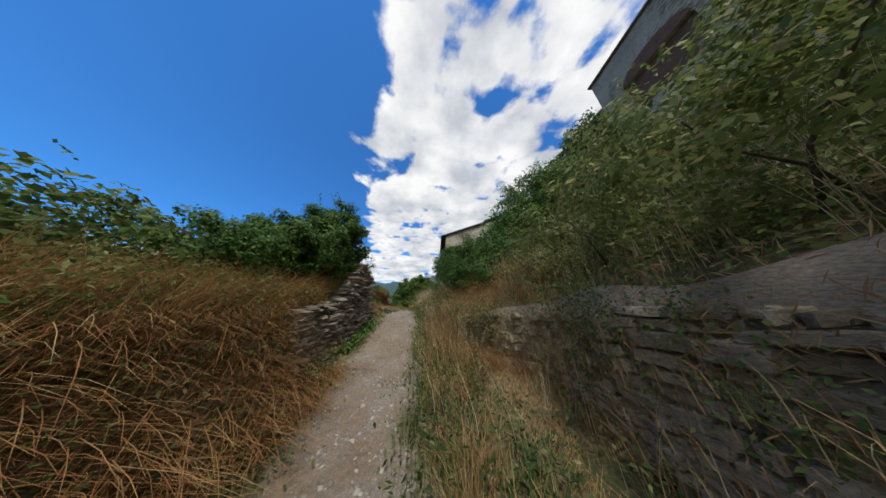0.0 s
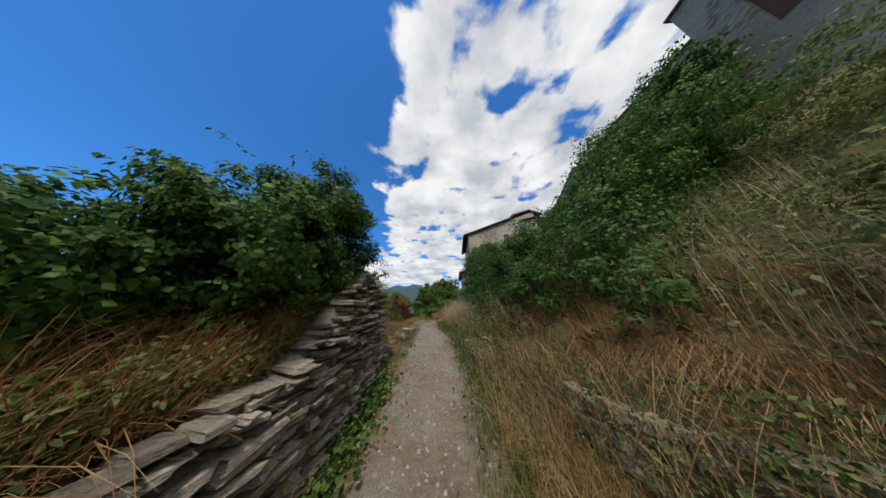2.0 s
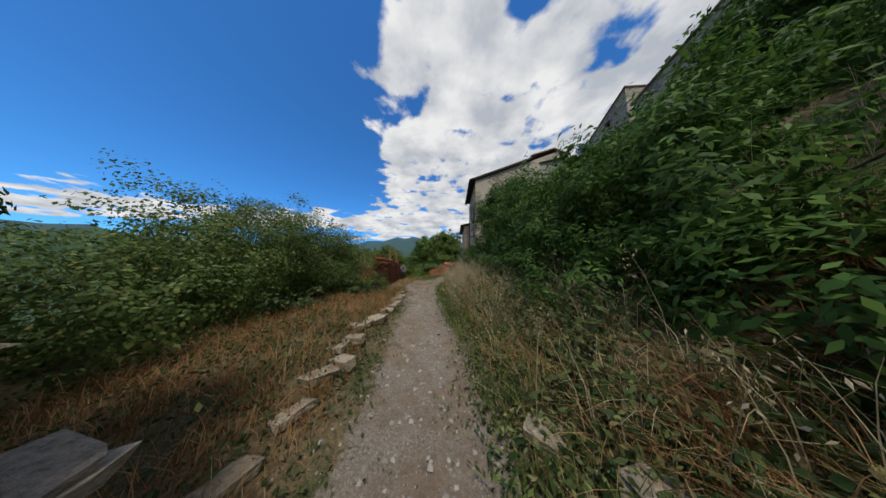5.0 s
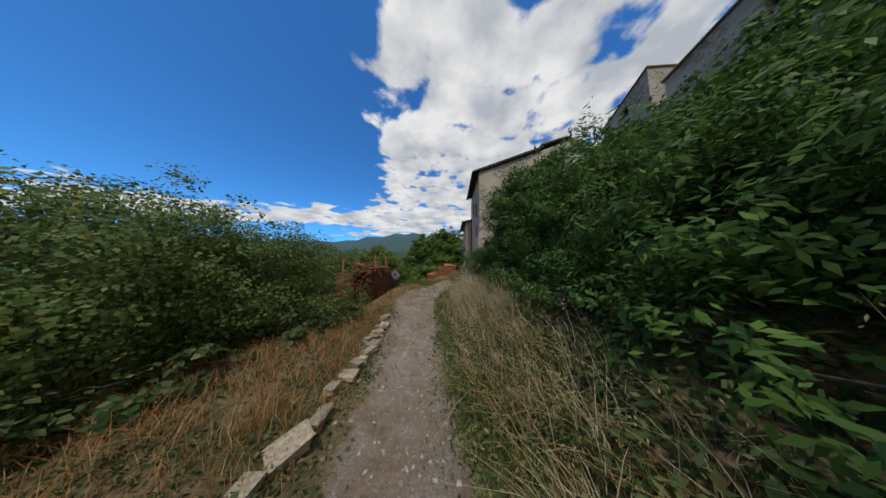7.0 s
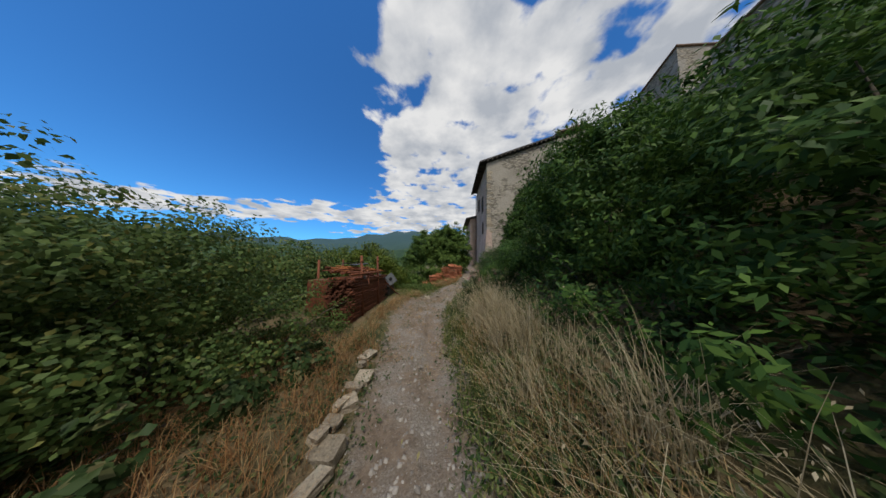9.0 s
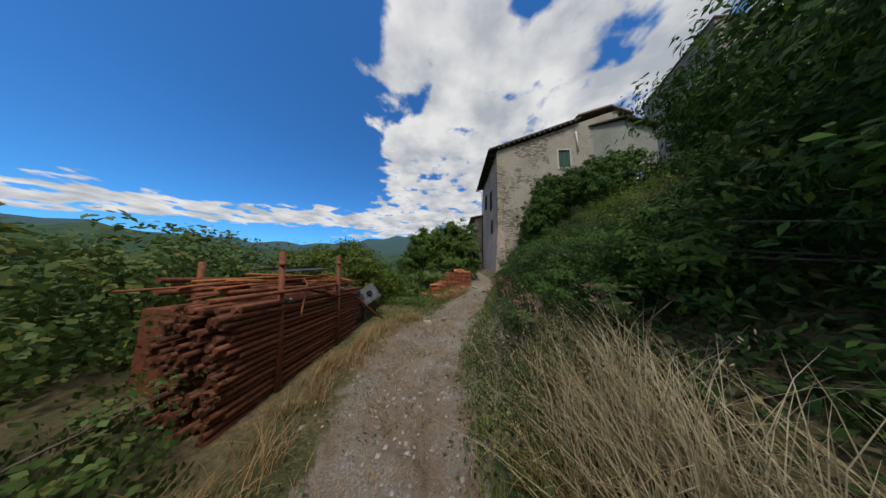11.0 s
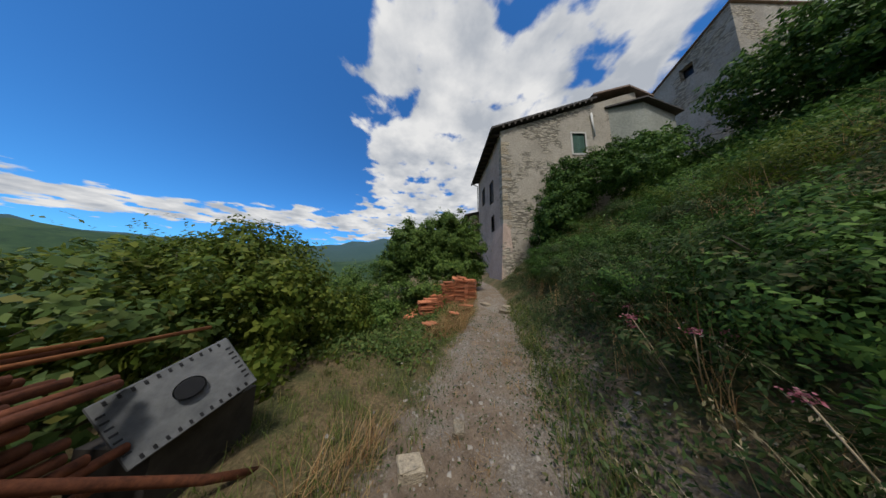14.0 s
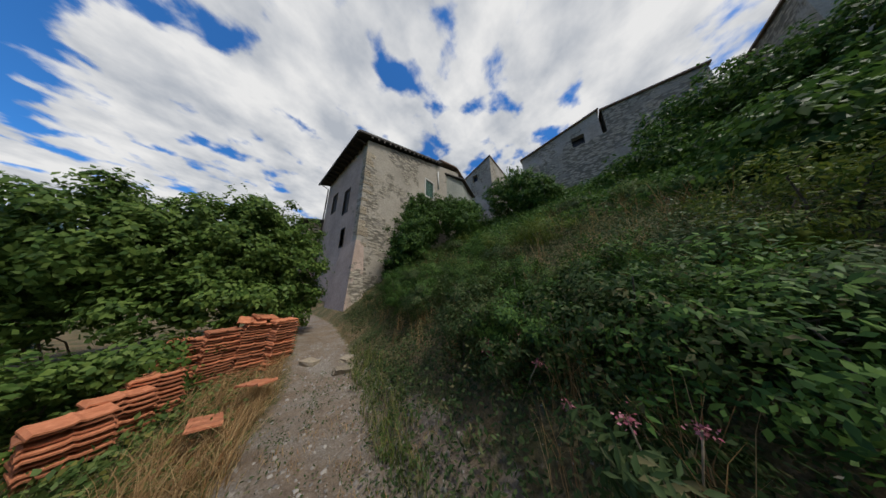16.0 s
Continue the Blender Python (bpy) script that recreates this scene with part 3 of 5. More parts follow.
# quoins
rq = random.Random(5)
z = 4.9
while z < 10.8:
    hgt = rq.uniform(0.14, 0.26)
    lx, ly = rq.uniform(0.3, 0.6), rq.uniform(0.25, 0.5)
    bm = bmesh.new()
    box(bm, HX - 0.012, HX + lx, HY - 0.014, HY + ly, z, z + hgt)
    bmesh.ops.bevel(bm, geom=bm.edges[:], offset=0.01, segments=1, affect="EDGES")
    part("quoin", bm, GREYSTONE, house)
    z += hgt + (0.012 if rq.random() < 0.6 else 0.35)

bay = thing("lean_to", "grey-green rendered lean-to with a thin dark roof", "outbuilding")
poly = [(10.55, 21.0), (12.35, 20.45), (15.6, 21.3), (15.6, 23.0), (10.55, 23.0)]
for (a, b), mt in zip(list(zip(poly, poly[1:] + poly[:1]))[:2], (GREENPLASTER, GREENPLASTER)):
    part("wall", wall_panel(a, b, 9.6, 13.35, 13.35, 0.25), mt, bay)
part("roof", slab([(10.3, 20.9, 13.42), (12.3, 20.15, 13.5), (15.9, 21.0, 13.5), (15.9, 23.0, 13.75), (10.3, 23.0, 13.75)], 0.1), ROOFDARK, bay)
dish = thing("satellite_dish", "pale round satellite dish on the roof", "dish")
bm = bmesh.new()
bmesh.ops.create_uvsphere(bm, u_segments=20, v_segments=10, radius=0.5)
bmesh.ops.delete(bm, geom=[v for v in bm.verts if v.co.z > -0.18], context="VERTS")
bmesh.ops.solidify(bm, geom=bm.faces[:], thickness=0.012)
bm.transform(pose(13.45, 21.2, 14.75, 75, 0, 35))
part("reflector", bm, WHITEMETAL, dish)
bm = bmesh.new(); tube(bm, [(13.45, 21.3, 14.1), (13.45, 21.45, 14.6)], 0.03)
part("mast", bm, ROOFDARK, dish)

# neighbour behind the house, in shade, with a gate
rear = thing("rear_house", "shaded old house beyond the tall one", "house")
part("front_wall", wall_panel((2.4, 28.2), (9, 28.2), 1.0, 8.0, 9.5, 0.5), PLASTER_SIDE, rear)
part("side_wall", wall_panel((2.4, 35), (2.4, 28.7), 1.0, 8.0, 8.0, 0.5, [(4.5, 5.5, 1.9, 4.0)]), PLASTER_SIDE, rear)
part("roof", slab([(1.8, 27.9, 8.1), (9.2, 27.9, 9.7), (9.2, 35.5, 9.7), (1.8, 35.5, 8.1)], 0.12), ROOFDARK, rear)
gate = thing("metal_gate", "narrow grey iron bar gate beside the house", "gate")
for k in range(9):
    bm = bmesh.new(); tube(bm, [(1.65 + k * 0.16, 26.6, 1.85), (1.65 + k * 0.16, 26.6, 3.6)], 0.014, 6)
    part("bar", bm, ZINC, gate)
for zz_ in (1.95, 3.4):
    bm = bmesh.new(); box(bm, 1.6, 3.0, 26.58, 26.62, zz_, zz_ + 0.04)
    part("rail", bm, ZINC, gate)


def upper_house(name, label, x, y0, y1, z0, ztop0, ztop1, depth, holes=(), mat=GREYPLASTER, roof=True, rise=0.0):
    """A house of the row on the hill: front towards -x, from y1 (far) down to y0."""
    h = thing(name, label, "house", "hillside row")
    part("front_wall", wall_panel((x, y1), (x, y0), z0, ztop1, ztop0, 0.5, holes), mat, h)
    part("near_wall", wall_panel((x + 0.5, y0), (x + depth, y0), z0, ztop0, ztop0 + rise, 0.5), mat, h)
    part("far_wall", wall_panel((x + depth, y1), (x + 0.5, y1), z0, ztop1 + rise, ztop1, 0.5), mat, h)
    for s0, s1, a, b in holes:
        # black sheet behind the hole stands in for the unlit inside
        bm = bmesh.new(); box(bm, x + 0.42, x + 0.46, y1 - s1, y1 - s0, a, b)
        part("dark_opening", bm, DARKFILL, h)
    if roof:
        part("roof", slab([(x - 0.14, y1 + 0.12, ztop1 + 0.10), (x - 0.14, y0 - 0.12, ztop0 + 0.10), (x + depth, y0 - 0.12, ztop0 + 0.10 + rise), (x + depth, y1 + 0.12, ztop1 + 0.10 + rise)], 0.10), ROOFTILE, h)
    return h


upper_house("hill_house", "grey plastered house with a sloping roof edge among the hillside row", 19.9, 20.5, 25.8, 9.0, 21.8, 19.4, 7, [(2.4, 3.2, 18.7, 19.8)], GREYPLASTER, rise=0.1)
upper_house("hill_house", "ruined grey house with a broken window hole", 15.0, 9.8, 15.4, 8.5, 15.9, 14.6, 6, [(3.8, 4.6, 13.6, 14.5)], GREYPLASTER, rise=0.3)
upper_house("hill_house", "stone house with a pale gable on the hillside", 15.2, 4.9, 9.5, 8.5, 15.4, 15.9, 6, [], RUBBLE, rise=0.4)
arch_house = upper_house("arched_house", "ruined house with a wide brown arched recess under its roof", 12.3, -5.5, 3.8, 5.0, 14.6, 14.6, 6, [(1.2, 4.0, 10.0, 12.0)], GREYPLASTER, rise=0.0)
# arched head of the recess
bm = bmesh.new()
pts = [(12.28, 1.2 - 1.4 * math.cos(a), 12.0 + 0.85 * math.sin(a)) for a in [math.pi * k / 14 for k in range(15)]]
front = [bm.verts.new(p) for p in pts]
bm.faces.new(front)
BROWN = simple("brown_plaster", (0.09, 0.05, 0.035), (0.15, 0.085, 0.06), 3, 0.9)
part("arch_head", bm, BROWN, arch_house, "brown plaster in the arch")
bm = bmesh.new(); box(bm, 12.5, 12.62, -0.25, 2.65, 9.9, 12.05)
part("arch_back", bm, BROWN, arch_house, "brown plaster in the recess")
# terrace wall in front of the row
terrace = part("terrace_wall", wall_panel((14.2, 16.6), (14.0, 5.4), 5.5, 12.6, 13.4, 0.6), RUBBLE, None)
tagged(terrace, "long rubble terrace wall below the hillside houses", "wall", kind="structure")


# ---- dry stone walls ----
def stone_mesh(seed, flat):
    r = random.Random(seed)
    bm = bmesh.new()
    bmesh.ops.create_cube(bm, size=1)
    bmesh.ops.bevel(bm, geom=bm.edges[:], offset=0.10, segments=1, affect="EDGES")
    for v in bm.verts:
        v.co += Vector((r.uniform(-0.09, 0.09), r.uniform(-0.12, 0.12), r.uniform(-0.1, 0.1) * flat))
    me = bpy.data.meshes.new("stone")
    bm.to_mesh(me); bm.free()
    return me


STONES = [stone_mesh(k, 1.0) for k in range(10)]
for me in STONES:
    me.materials.append(SLATE)
GSTONES = [stone_mesh(k + 20, 1.0) for k in range(8)]
for me in GSTONES:
    me.materials.append(GREYSTONE)


def stone(meshes, r, parent, x, y, z, sx, sy, sz, rx=0, ry=0, rz=0, name="stone"):
    ob = new(name, r.choice(meshes))
    ob.matrix_world = pose(x, y, z, rx, ry, rz) @ Matrix.Diagonal((sx, sy, sz, 1))
    ob.parent = parent
    return ob


def dry_wall(name, label, x, side, y0, y1, base, top, thick, seed, meshes, dip=0.0, limit=330):
    """Thin stones in courses; side: +1 when the face looks to +x."""
    r = random.Random(seed)
    wx = x if callable(x) else (lambda yy: x)
    ys = np.linspace(y0, y1, 40)
    back = -side
    V, Q = [], []
    for k, yy in enumerate(ys):
        b, t = float(base(yy)) - 0.25, float(top(yy)) - 0.12
        for dx_, zz2 in ((-0.10 * side, b), (-0.10 * side, t), (-0.55 * side, t), (-0.55 * side, b)):
            V.append((wx(yy) + dx_, yy, zz2))
        if k:
            o = 4 * (k - 1)
            for i in range(4):
                Q.append((o + i, o + (i + 1) % 4, o + 4 + (i + 1) % 4, o + 4 + i))
    n = len(V)
    Q += [(0, 1, 2, 3), (n - 4, n - 3, n - 2, n - 1)]
    core = quad_mesh(name, np.array(V), np.array(Q), SLATE)
    tagged(core, label, "wall", kind="structure")
    z, count = -3.0, 0
    while z < 2 and count < limit:
        hgt = r.uniform(*thick)
        y = y0 + r.uniform(0, 0.1)
        while y < y1 and count < limit:
            ln = r.uniform(0.05, 0.20) if r.random() < 0.82 else r.uniform(0.2, 0.38)
            zc = z + dip * (y - y0) + 0.03 * math.sin(y * 3.1 + z * 2)
            if float(base(y)) - 0.06 < zc < float(top(y)) - hgt * 0.3:
                dep = r.uniform(0.18, 0.3)
                stone(meshes, r, core, float(wx(y)) - side * (dep / 2 - r.uniform(-0.04, 0.07)), y + ln / 2, zc + hgt / 2, dep, ln * 1.05, hgt * r.uniform(0.7, 1.15), r.uniform(-6, 6) + math.degrees(math.atan(dip)), r.uniform(-7, 7), r.uniform(-9, 9))
                count += 1
            y += ln + 0.008
        z += hgt + 0.004
    return core


lw_top = lambda y: np.interp(y, [-3, -0.5, 0, 0.64, 0.95, 1.1, 1.3, 1.6, 1.95, 2.15, 2.45], [0.15, 0.36, 0.46, 0.58, 0.88, 1.12, 1.38, 1.58, 1.52, 1.3, 0.75])
dry_wall("left_dry_stone_wall", "dry-stone wall of thin grey slate slabs holding a bank", WALL_L + 0.04, 1, -0.45, 2.42, lambda y: path_z(y), lw_top, (0.022, 0.062), 3, STONES, 0.10, 1100)
rw_top = lambda y: np.interp(y, [-4, -0.3, 0.5, 1.0, 1.9], [0.62, 0.56, 0.36, 0.28, 0.22]) + 0.05 * np.sin(y * 4.4)
dry_wall("right_dry_stone_wall", "low dry-stone wall of grey stones under dry grass", lambda yy: float(wall_r(yy)) - 0.02, -1, -3.9, 1.9, lambda y: path_z(y) + 0.05, rw_top, (0.045, 0.13), 8, GSTONES, 0.0, 420)

# low kerb of flat stones along the verge
kerb = thing("stone_edging", "row of flat loose stones edging the path", "edging")
r = random.Random(11)
y = 2.7
while y < 8.2:
    ln = r.uniform(0.10, 0.28)
    xx = path_x(y) - 0.85 + r.uniform(-0.06, 0.06) - 0.12 * (y < 5)
    zz2 = float(height(xx, y)) + 0.03
    stone(GSTONES, r, kerb, xx, y + ln / 2, zz2, r.uniform(0.10, 0.22), ln, r.uniform(0.05, 0.10), r.uniform(-8, 8), r.uniform(-6, 10), r.uniform(-25, 25), "edging_stone")
    y += ln + r.uniform(0.0, 0.12)
for k, (xx, yy, s) in enumerate(((-0.95, 6.95, 0.26), (-1.05, 7.4, 0.22), (-0.5, 12.6, 0.13), (0.9, 16.9, 0.3), (1.3, 16.2, 0.35), (-0.9, 12.3, 0.2), (1.35, 0.9, 0.2), (1.45, 3.0, 0.3), (1.15, 3.4, 0.22), (1.05, 5.95, 0.2), (1.5, 16.6, 0.25))):
    st = stone(GSTONES, r, None, xx, yy, float(height(xx, yy)) + 0.02, s, s * 0.8, 0.10, 4, -5, 40 * k, "loose_stone")
    tagged(st, "loose flat grey stone lying on the ground", "stone", "loose stones")
# pebbles
rng = np.random.default_rng(4)
n = 14000
py_ = rng.uniform(-4.5, 18, n)
px_ = path_x(py_) + rng.normal(0, 0.42, n) * np.interp(py_, [0, 9, 12, 18], [1, 1, 1.5, 1])
P = np.stack([px_, py_, height(px_, py_)], 1)
s = (0.0035 + 0.017 * rng.random((n, 1, 1)) ** 5.0) * np.array([1, 1, 0.6])
cube = np.array([[-1, -1, -0.5], [1, -1, -0.5], [1, 1, -0.5], [-1, 1, -0.5], [-0.6, -0.6, 1], [0.6, -0.7, 0.9], [0.7, 0.6, 1], [-0.7, 0.6, 0.8]])
V = P[:, None] + (cube[None] + rng.normal(0, 0.28, (n, 8, 3))) * s
F = np.array([[4, 5, 6, 7], [0, 1, 5, 4], [1, 2, 6, 5], [2, 3, 7, 6], [3, 0, 4, 7]])
PEB = Mat("pebble", 0.9)
PEB.color(PEB.ramp(PEB.island(), [(0, (0.13, 0.115, 0.10)), (0.5, (0.24, 0.215, 0.185)), (1, (0.31, 0.285, 0.25))]))
peb = quad_mesh("pebbles", V.reshape(-1, 3), (F[None] + 8 * np.arange(n)[:, None, None]).reshape(-1, 4), PEB.m)
tagged(peb, "small grey pebbles scattered on the footpath", "pebbles", kind="stuff")


# ---- stack of rusted pipes ----
def stack_x(y):
    return -2.20 - 0.07 * (y - 9.8)


stack = thing("pipe_stack", "long stack of rusted scaffolding pipes held by posts", "pipe stack")
r = random.Random(21)
NR = 21
for k in range(NR):
    z = 0.50 + k * 0.057
    for col in range(1 if k < NR - 1 else 12):
        off = -col * 0.055 + r.uniform(-0.012, 0.012)
        y0, y1 = 9.30 + r.uniform(-0.1, 0.1), 11.65 + r.uniform(-0.2, 0.2)
        sag = r.uniform(-0.012, 0.012)
        bm = bmesh.new()
        tube(bm, [(stack_x(y) + off, y, z + 0.13 * (1 - (y - 8) / 4) + sag * math.sin(y * 2)) for y in np.linspace(y0, y1, 7)], 0.0255, 10)
        part("pipe", bm, RUST, stack)
bm = bmesh.new()
vs = []
for y, z0_, z1_ in ((9.5, 0.45, 1.70), (11.5, 0.45, 1.62)):
    for dx_, zz2 in ((-0.06, z0_), (-0.06, z1_ - 0.03), (-1.25, z1_ - 0.03), (-1.25, z0_)):
        vs.append(bm.verts.new((stack_x(y) + dx_, y, zz2)))
for f in ((0, 1, 5, 4), (1, 2, 6, 5), (2, 3, 7, 6), (3, 2, 1, 0), (4, 5, 6, 7)):
    bm.faces.new([vs[i] for i in f])
part("pipe_core", bm, RUST, stack, "rusted pipes inside the stack")
for y, top, lean in ((9.78, 2.29, -0.13), (10.86, 2.32, -0.11)):
    bm = bmesh.new()
    tube(bm, [(stack_x(y) + 0.07, y, 0.45), (stack_x(y) + 0.07 + lean, y - 0.02, top)], 0.031, 12)
    post = part("post", bm, RUST, stack, "upright rusted post")
    bm = bmesh.new()
    tube(bm, [(stack_x(y) + 0.07 + lean * 0.8, y - 0.02, top - 0.16), (stack_x(y) + 0.07 + lean * 0.8, y - 0.02, top - 0.13)], 0.037, 12)
    part("collar", bm, RUST, post)
    bm = bmesh.new()
    m = pose(stack_x(y) + 0.075 + lean * 0.7, y + 0.03, 1.74, 12, 20, 25)
    box(bm, -0.035, 0.035, -0.032, 0.032, -0.024, 0.024, m)
    box(bm, 0.03, 0.07, -0.012, 0.012, -0.035, 0.03, m)
    box(bm, -0.07, -0.03, -0.02, 0.012, -0.012, 0.03, m)
    bmesh.ops.bevel(bm, geom=bm.edges[:], offset=0.008, segments=1, affect="EDGES")
    part("clamp", bm, ZINC, post, "grey steel scaffold coupler")


def rods(name, label, mat, rows, rad):
    for pts in rows:
        bm = bmesh.new()
        tube(bm, pts, rad, 8)
        ob = part(name, bm, mat, None)
        tagged(ob, label, "pipe", "loose rusted pipes")


def on_stack(dx_, y, dz_=0.0):
    return (stack_x(y) - dx_, y, 1.72 + 0.13 * (1 - (y - 8) / 4) + dz_)


bm = bmesh.new()
for k in range(NR - 1):
    for col in range(1, 12):
        yy = 9.30 + r.uniform(-0.1, 0.1)
        xx, zz2 = stack_x(yy) - col * 0.0555 + 0.027 * (k % 2), 0.50 + k * 0.057 + 0.09
        tube(bm, [(xx, yy, zz2), (xx, yy + 0.35, zz2)], 0.0255, 8)
tagged(part("pipe_end", bm, RUST, stack, "open ends of the inner rusted pipes"), kind="stuff")
rods("loose_pipe", "long rusted pipe lying on the stack", RUST, [
    [on_stack(-0.02, 9.1, 0.03), on_stack(0.02, 10.9, 0.05)],
    [on_stack(0.25, 9.2, 0.06), on_stack(0.18, 11.6, 0.04)],
    [on_stack(0.42, 9.1, 0.09), on_stack(0.5, 11.9, 0.05)],
    [on_stack(0.62, 9.3, 0.12), on_stack(0.62, 11.4, 0.10)],
    [on_stack(0.6, 9.2, 0.18), on_stack(0.95, 11.2, 0.12)],
    [on_stack(0.3, 10.6, 0.08), on_stack(0.0, 11.5, -0.25), (stack_x(12.0) + 0.28, 12.0, 1.0), (stack_x(12.2) + 0.42, 12.2, 0.85)],
    [on_stack(0.6, 9.3, 0.1), on_stack(0.15, 10.2, 0.05), on_stack(-0.08, 10.7, -0.12), (stack_x(10.8) + 0.06, 10.8, 1.62)],
    ], 0.024)
rods("bent_rod", "thin bent rusty rod hooked over the pipes", RUST, [[(-2.45, 10.3, 1.95), (-2.3, 10.2, 1.88), (-2.12, 9.95, 1.58), (-2.1, 9.93, 1.5)]], 0.011)
rods("loose_pipe", "thin orange rusted rod on the stack", RUSTORANGE, [
    [on_stack(0.3, 10.4, 0.12), on_stack(0.2, 12.3, 0.06)],
    [on_stack(0.5, 9.6, 0.16), on_stack(0.35, 11.9, 0.10)],
    [on_stack(0.6, 9.4, 0.16), on_stack(0.4, 10.3, 0.2)],
    [on_stack(0.2, 9.3, 0.1), on_stack(0.6, 10.2, 0.13)],
    [on_stack(1.0, 10.2, 0.22), on_stack(0.7, 11.7, 0.16)],
    [on_stack(0.4, 9.2, 0.12), on_stack(0.6, 9.9, 0.16)],
    [on_stack(-0.03, 11.2, 0.1), on_stack(0.35, 11.5, 0.13), on_stack(0.7, 11.3, 0.2)]], 0.014)
for k, (dx_, y, w, ln, tilt) in enumerate(((0.75, 10.5, 0.16, 0.95, 6), (1.0, 10.2, 0.13, 1.0, -8))):
    bm = bmesh.new()
    m = pose(-2.74 - 0.17 * k, 10.6 - 0.1 * k, 2.05 + 0.03 * k, 2, tilt, 5)
    for s in range(4):
        a = s * w / 4 - w / 2
        box(bm, a, a + w / 4, -ln / 2, ln / 2, 0.012 * (s % 2), 0.012 * (s % 2) + 0.006, m)
        box(bm, a - 0.002, a + 0.003, -ln / 2, ln / 2, 0, 0.018, m)
    tagged(part("metal_strip", bm, ZINC, None), "grey galvanised metal strip lying on the pipes", "metal sheet", "metal strips")
for y, top in ((9.93, 2.16), (10.96, 2.19)):
    bm = bmesh.new()
    tube(bm, [(-3.5, y, 0.4), (-3.52, y, top)], 0.03, 10)
    part("post", bm, RUST, stack, "upright rusted post")
bars = thing("rusted_frames", "heap of orange rusted frame bars on the stack", "scrap")
for k in range(26):
    dx_, y = r.uniform(0.1, 0.9), r.uniform(9.4, 11.4)
    a = r.uniform(-0.5, 0.5)
    bm = bmesh.new()
    p0 = Vector(on_stack(dx_, y, r.uniform(0.03, 0.2)))
    d = Vector((math.sin(a), math.cos(a), r.uniform(-0.06, 0.06))) * r.uniform(0.25, 0.9)
    tube(bm, [p0 - d / 2, p0 + d / 2], r.uniform(0.008, 0.02), 6)
    part("bar", bm, RUSTORANGE if k % 3 else RUST, bars)

stove = thing("metal_stove", "dark metal stove with a grey perforated tilted top plate", "stove")
along, up = Vector((0.44, 0.794, 0.419)).normalized(), Vector((-0.515, 0.012, 0.857))
up = (up - along * up.dot(along)).normalized()
out = along.cross(up)
M = Matrix(((along.x, up.x, out.x, -2.306), (along.y, up.y, out.y, 12.02), (along.z, up.z, out.z, 1.463), (0, 0, 0, 1)))
bm = bmesh.new()
S = 0.25
box(bm, -S, S, -0.20, 0.20, -0.012, 0.012, M)
bmesh.ops.bevel(bm, geom=bm.edges[:], offset=0.006, segments=1, affect="EDGES")
plate = part("top_plate", bm, ZINC, stove, "grey galvanised plate with slots along the rim")
bm = bmesh.new()
tube(bm, [M @ Vector((0.02, 0.01, 0.0)), M @ Vector((0.02, 0.01, 0.05))], 0.062, 20, False)
# black cap near the plate paints the dark inside of the flue
tube(bm, [M @ Vector((0.02, 0.01, 0.05)), M @ Vector((0.02, 0.01, 0.014))], 0.056, 20)
part("flue_hole", bm, DARKFILL, plate, "round black flue opening")
# slots are thin black strips on the plate, their inner shade given as colour
for sgn in (-1, 1):
    for k in range(11):
        a = -0.20 + k * 0.040
        bm = bmesh.new(); box(bm, a - 0.006, a + 0.006, sgn * 0.172 - 0.013, sgn * 0.172 + 0.013, 0.010, 0.0145, M)
        part("slot", bm, DARKFILL, plate)
    for k in range(7):
        a = -0.12 + k * 0.040
        bm = bmesh.new(); box(bm, sgn * 0.225 - 0.013, sgn * 0.225 + 0.013, a - 0.006, a + 0.006, 0.010, 0.0145, M)
        part("slot", bm, DARKFILL, plate)
bm = bmesh.new(); box(bm, -0.22, 0.22, -0.17, 0.17, -0.30, -0.012, M)
part("body", bm, ROOFDARK, stove, "blackened sheet-metal body")
bm = bmesh.new(); box(bm, -2.7, -2.28, 11.9, 12.45, 0.55, 1.25)
part("base", bm, ROOFDARK, stove)


# ---- stacks of roof tiles ----
def tile_mesh():
    bm = bmesh.new()
    prof = [(-0.21, 0.0), (-0.19, 0.022), (-0.12, 0.012), (-0.03, 0.012), (0.0, 0.026), (0.03, 0.012), (0.12, 0.012), (0.19, 0.022), (0.21, 0.0)]
    rows = []
    for y in (-0.125, 0.125):
        up = [bm.verts.new((px3, y, pz3 + 0.006)) for px3, pz3 in prof]
        dn = [bm.verts.new((px3, y, pz3 - 0.012)) for px3, pz3 in prof]
        rows.append((up, dn))
    (u0, d0), (u1, d1) = rows
    for i in range(len(prof) - 1):
        bm.faces.new((u0[i], u0[i + 1], u1[i + 1], u1[i])); bm.faces.new((d0[i + 1], d0[i], d1[i], d1[i + 1]))
        bm.faces.new((u0[i + 1], u0[i], d0[i], d0[i + 1])); bm.faces.new((u1[i], u1[i + 1], d1[i + 1], d1[i]))
    for i in (0, -1):
        bm.faces.new((u0[i], u1[i], d1[i], d0[i]))
    me = bpy.data.meshes.new("tile")
    bm.to_mesh(me); bm.free()
    me.materials.append(TERRACOTTA)
    return me


TILE = tile_mesh()


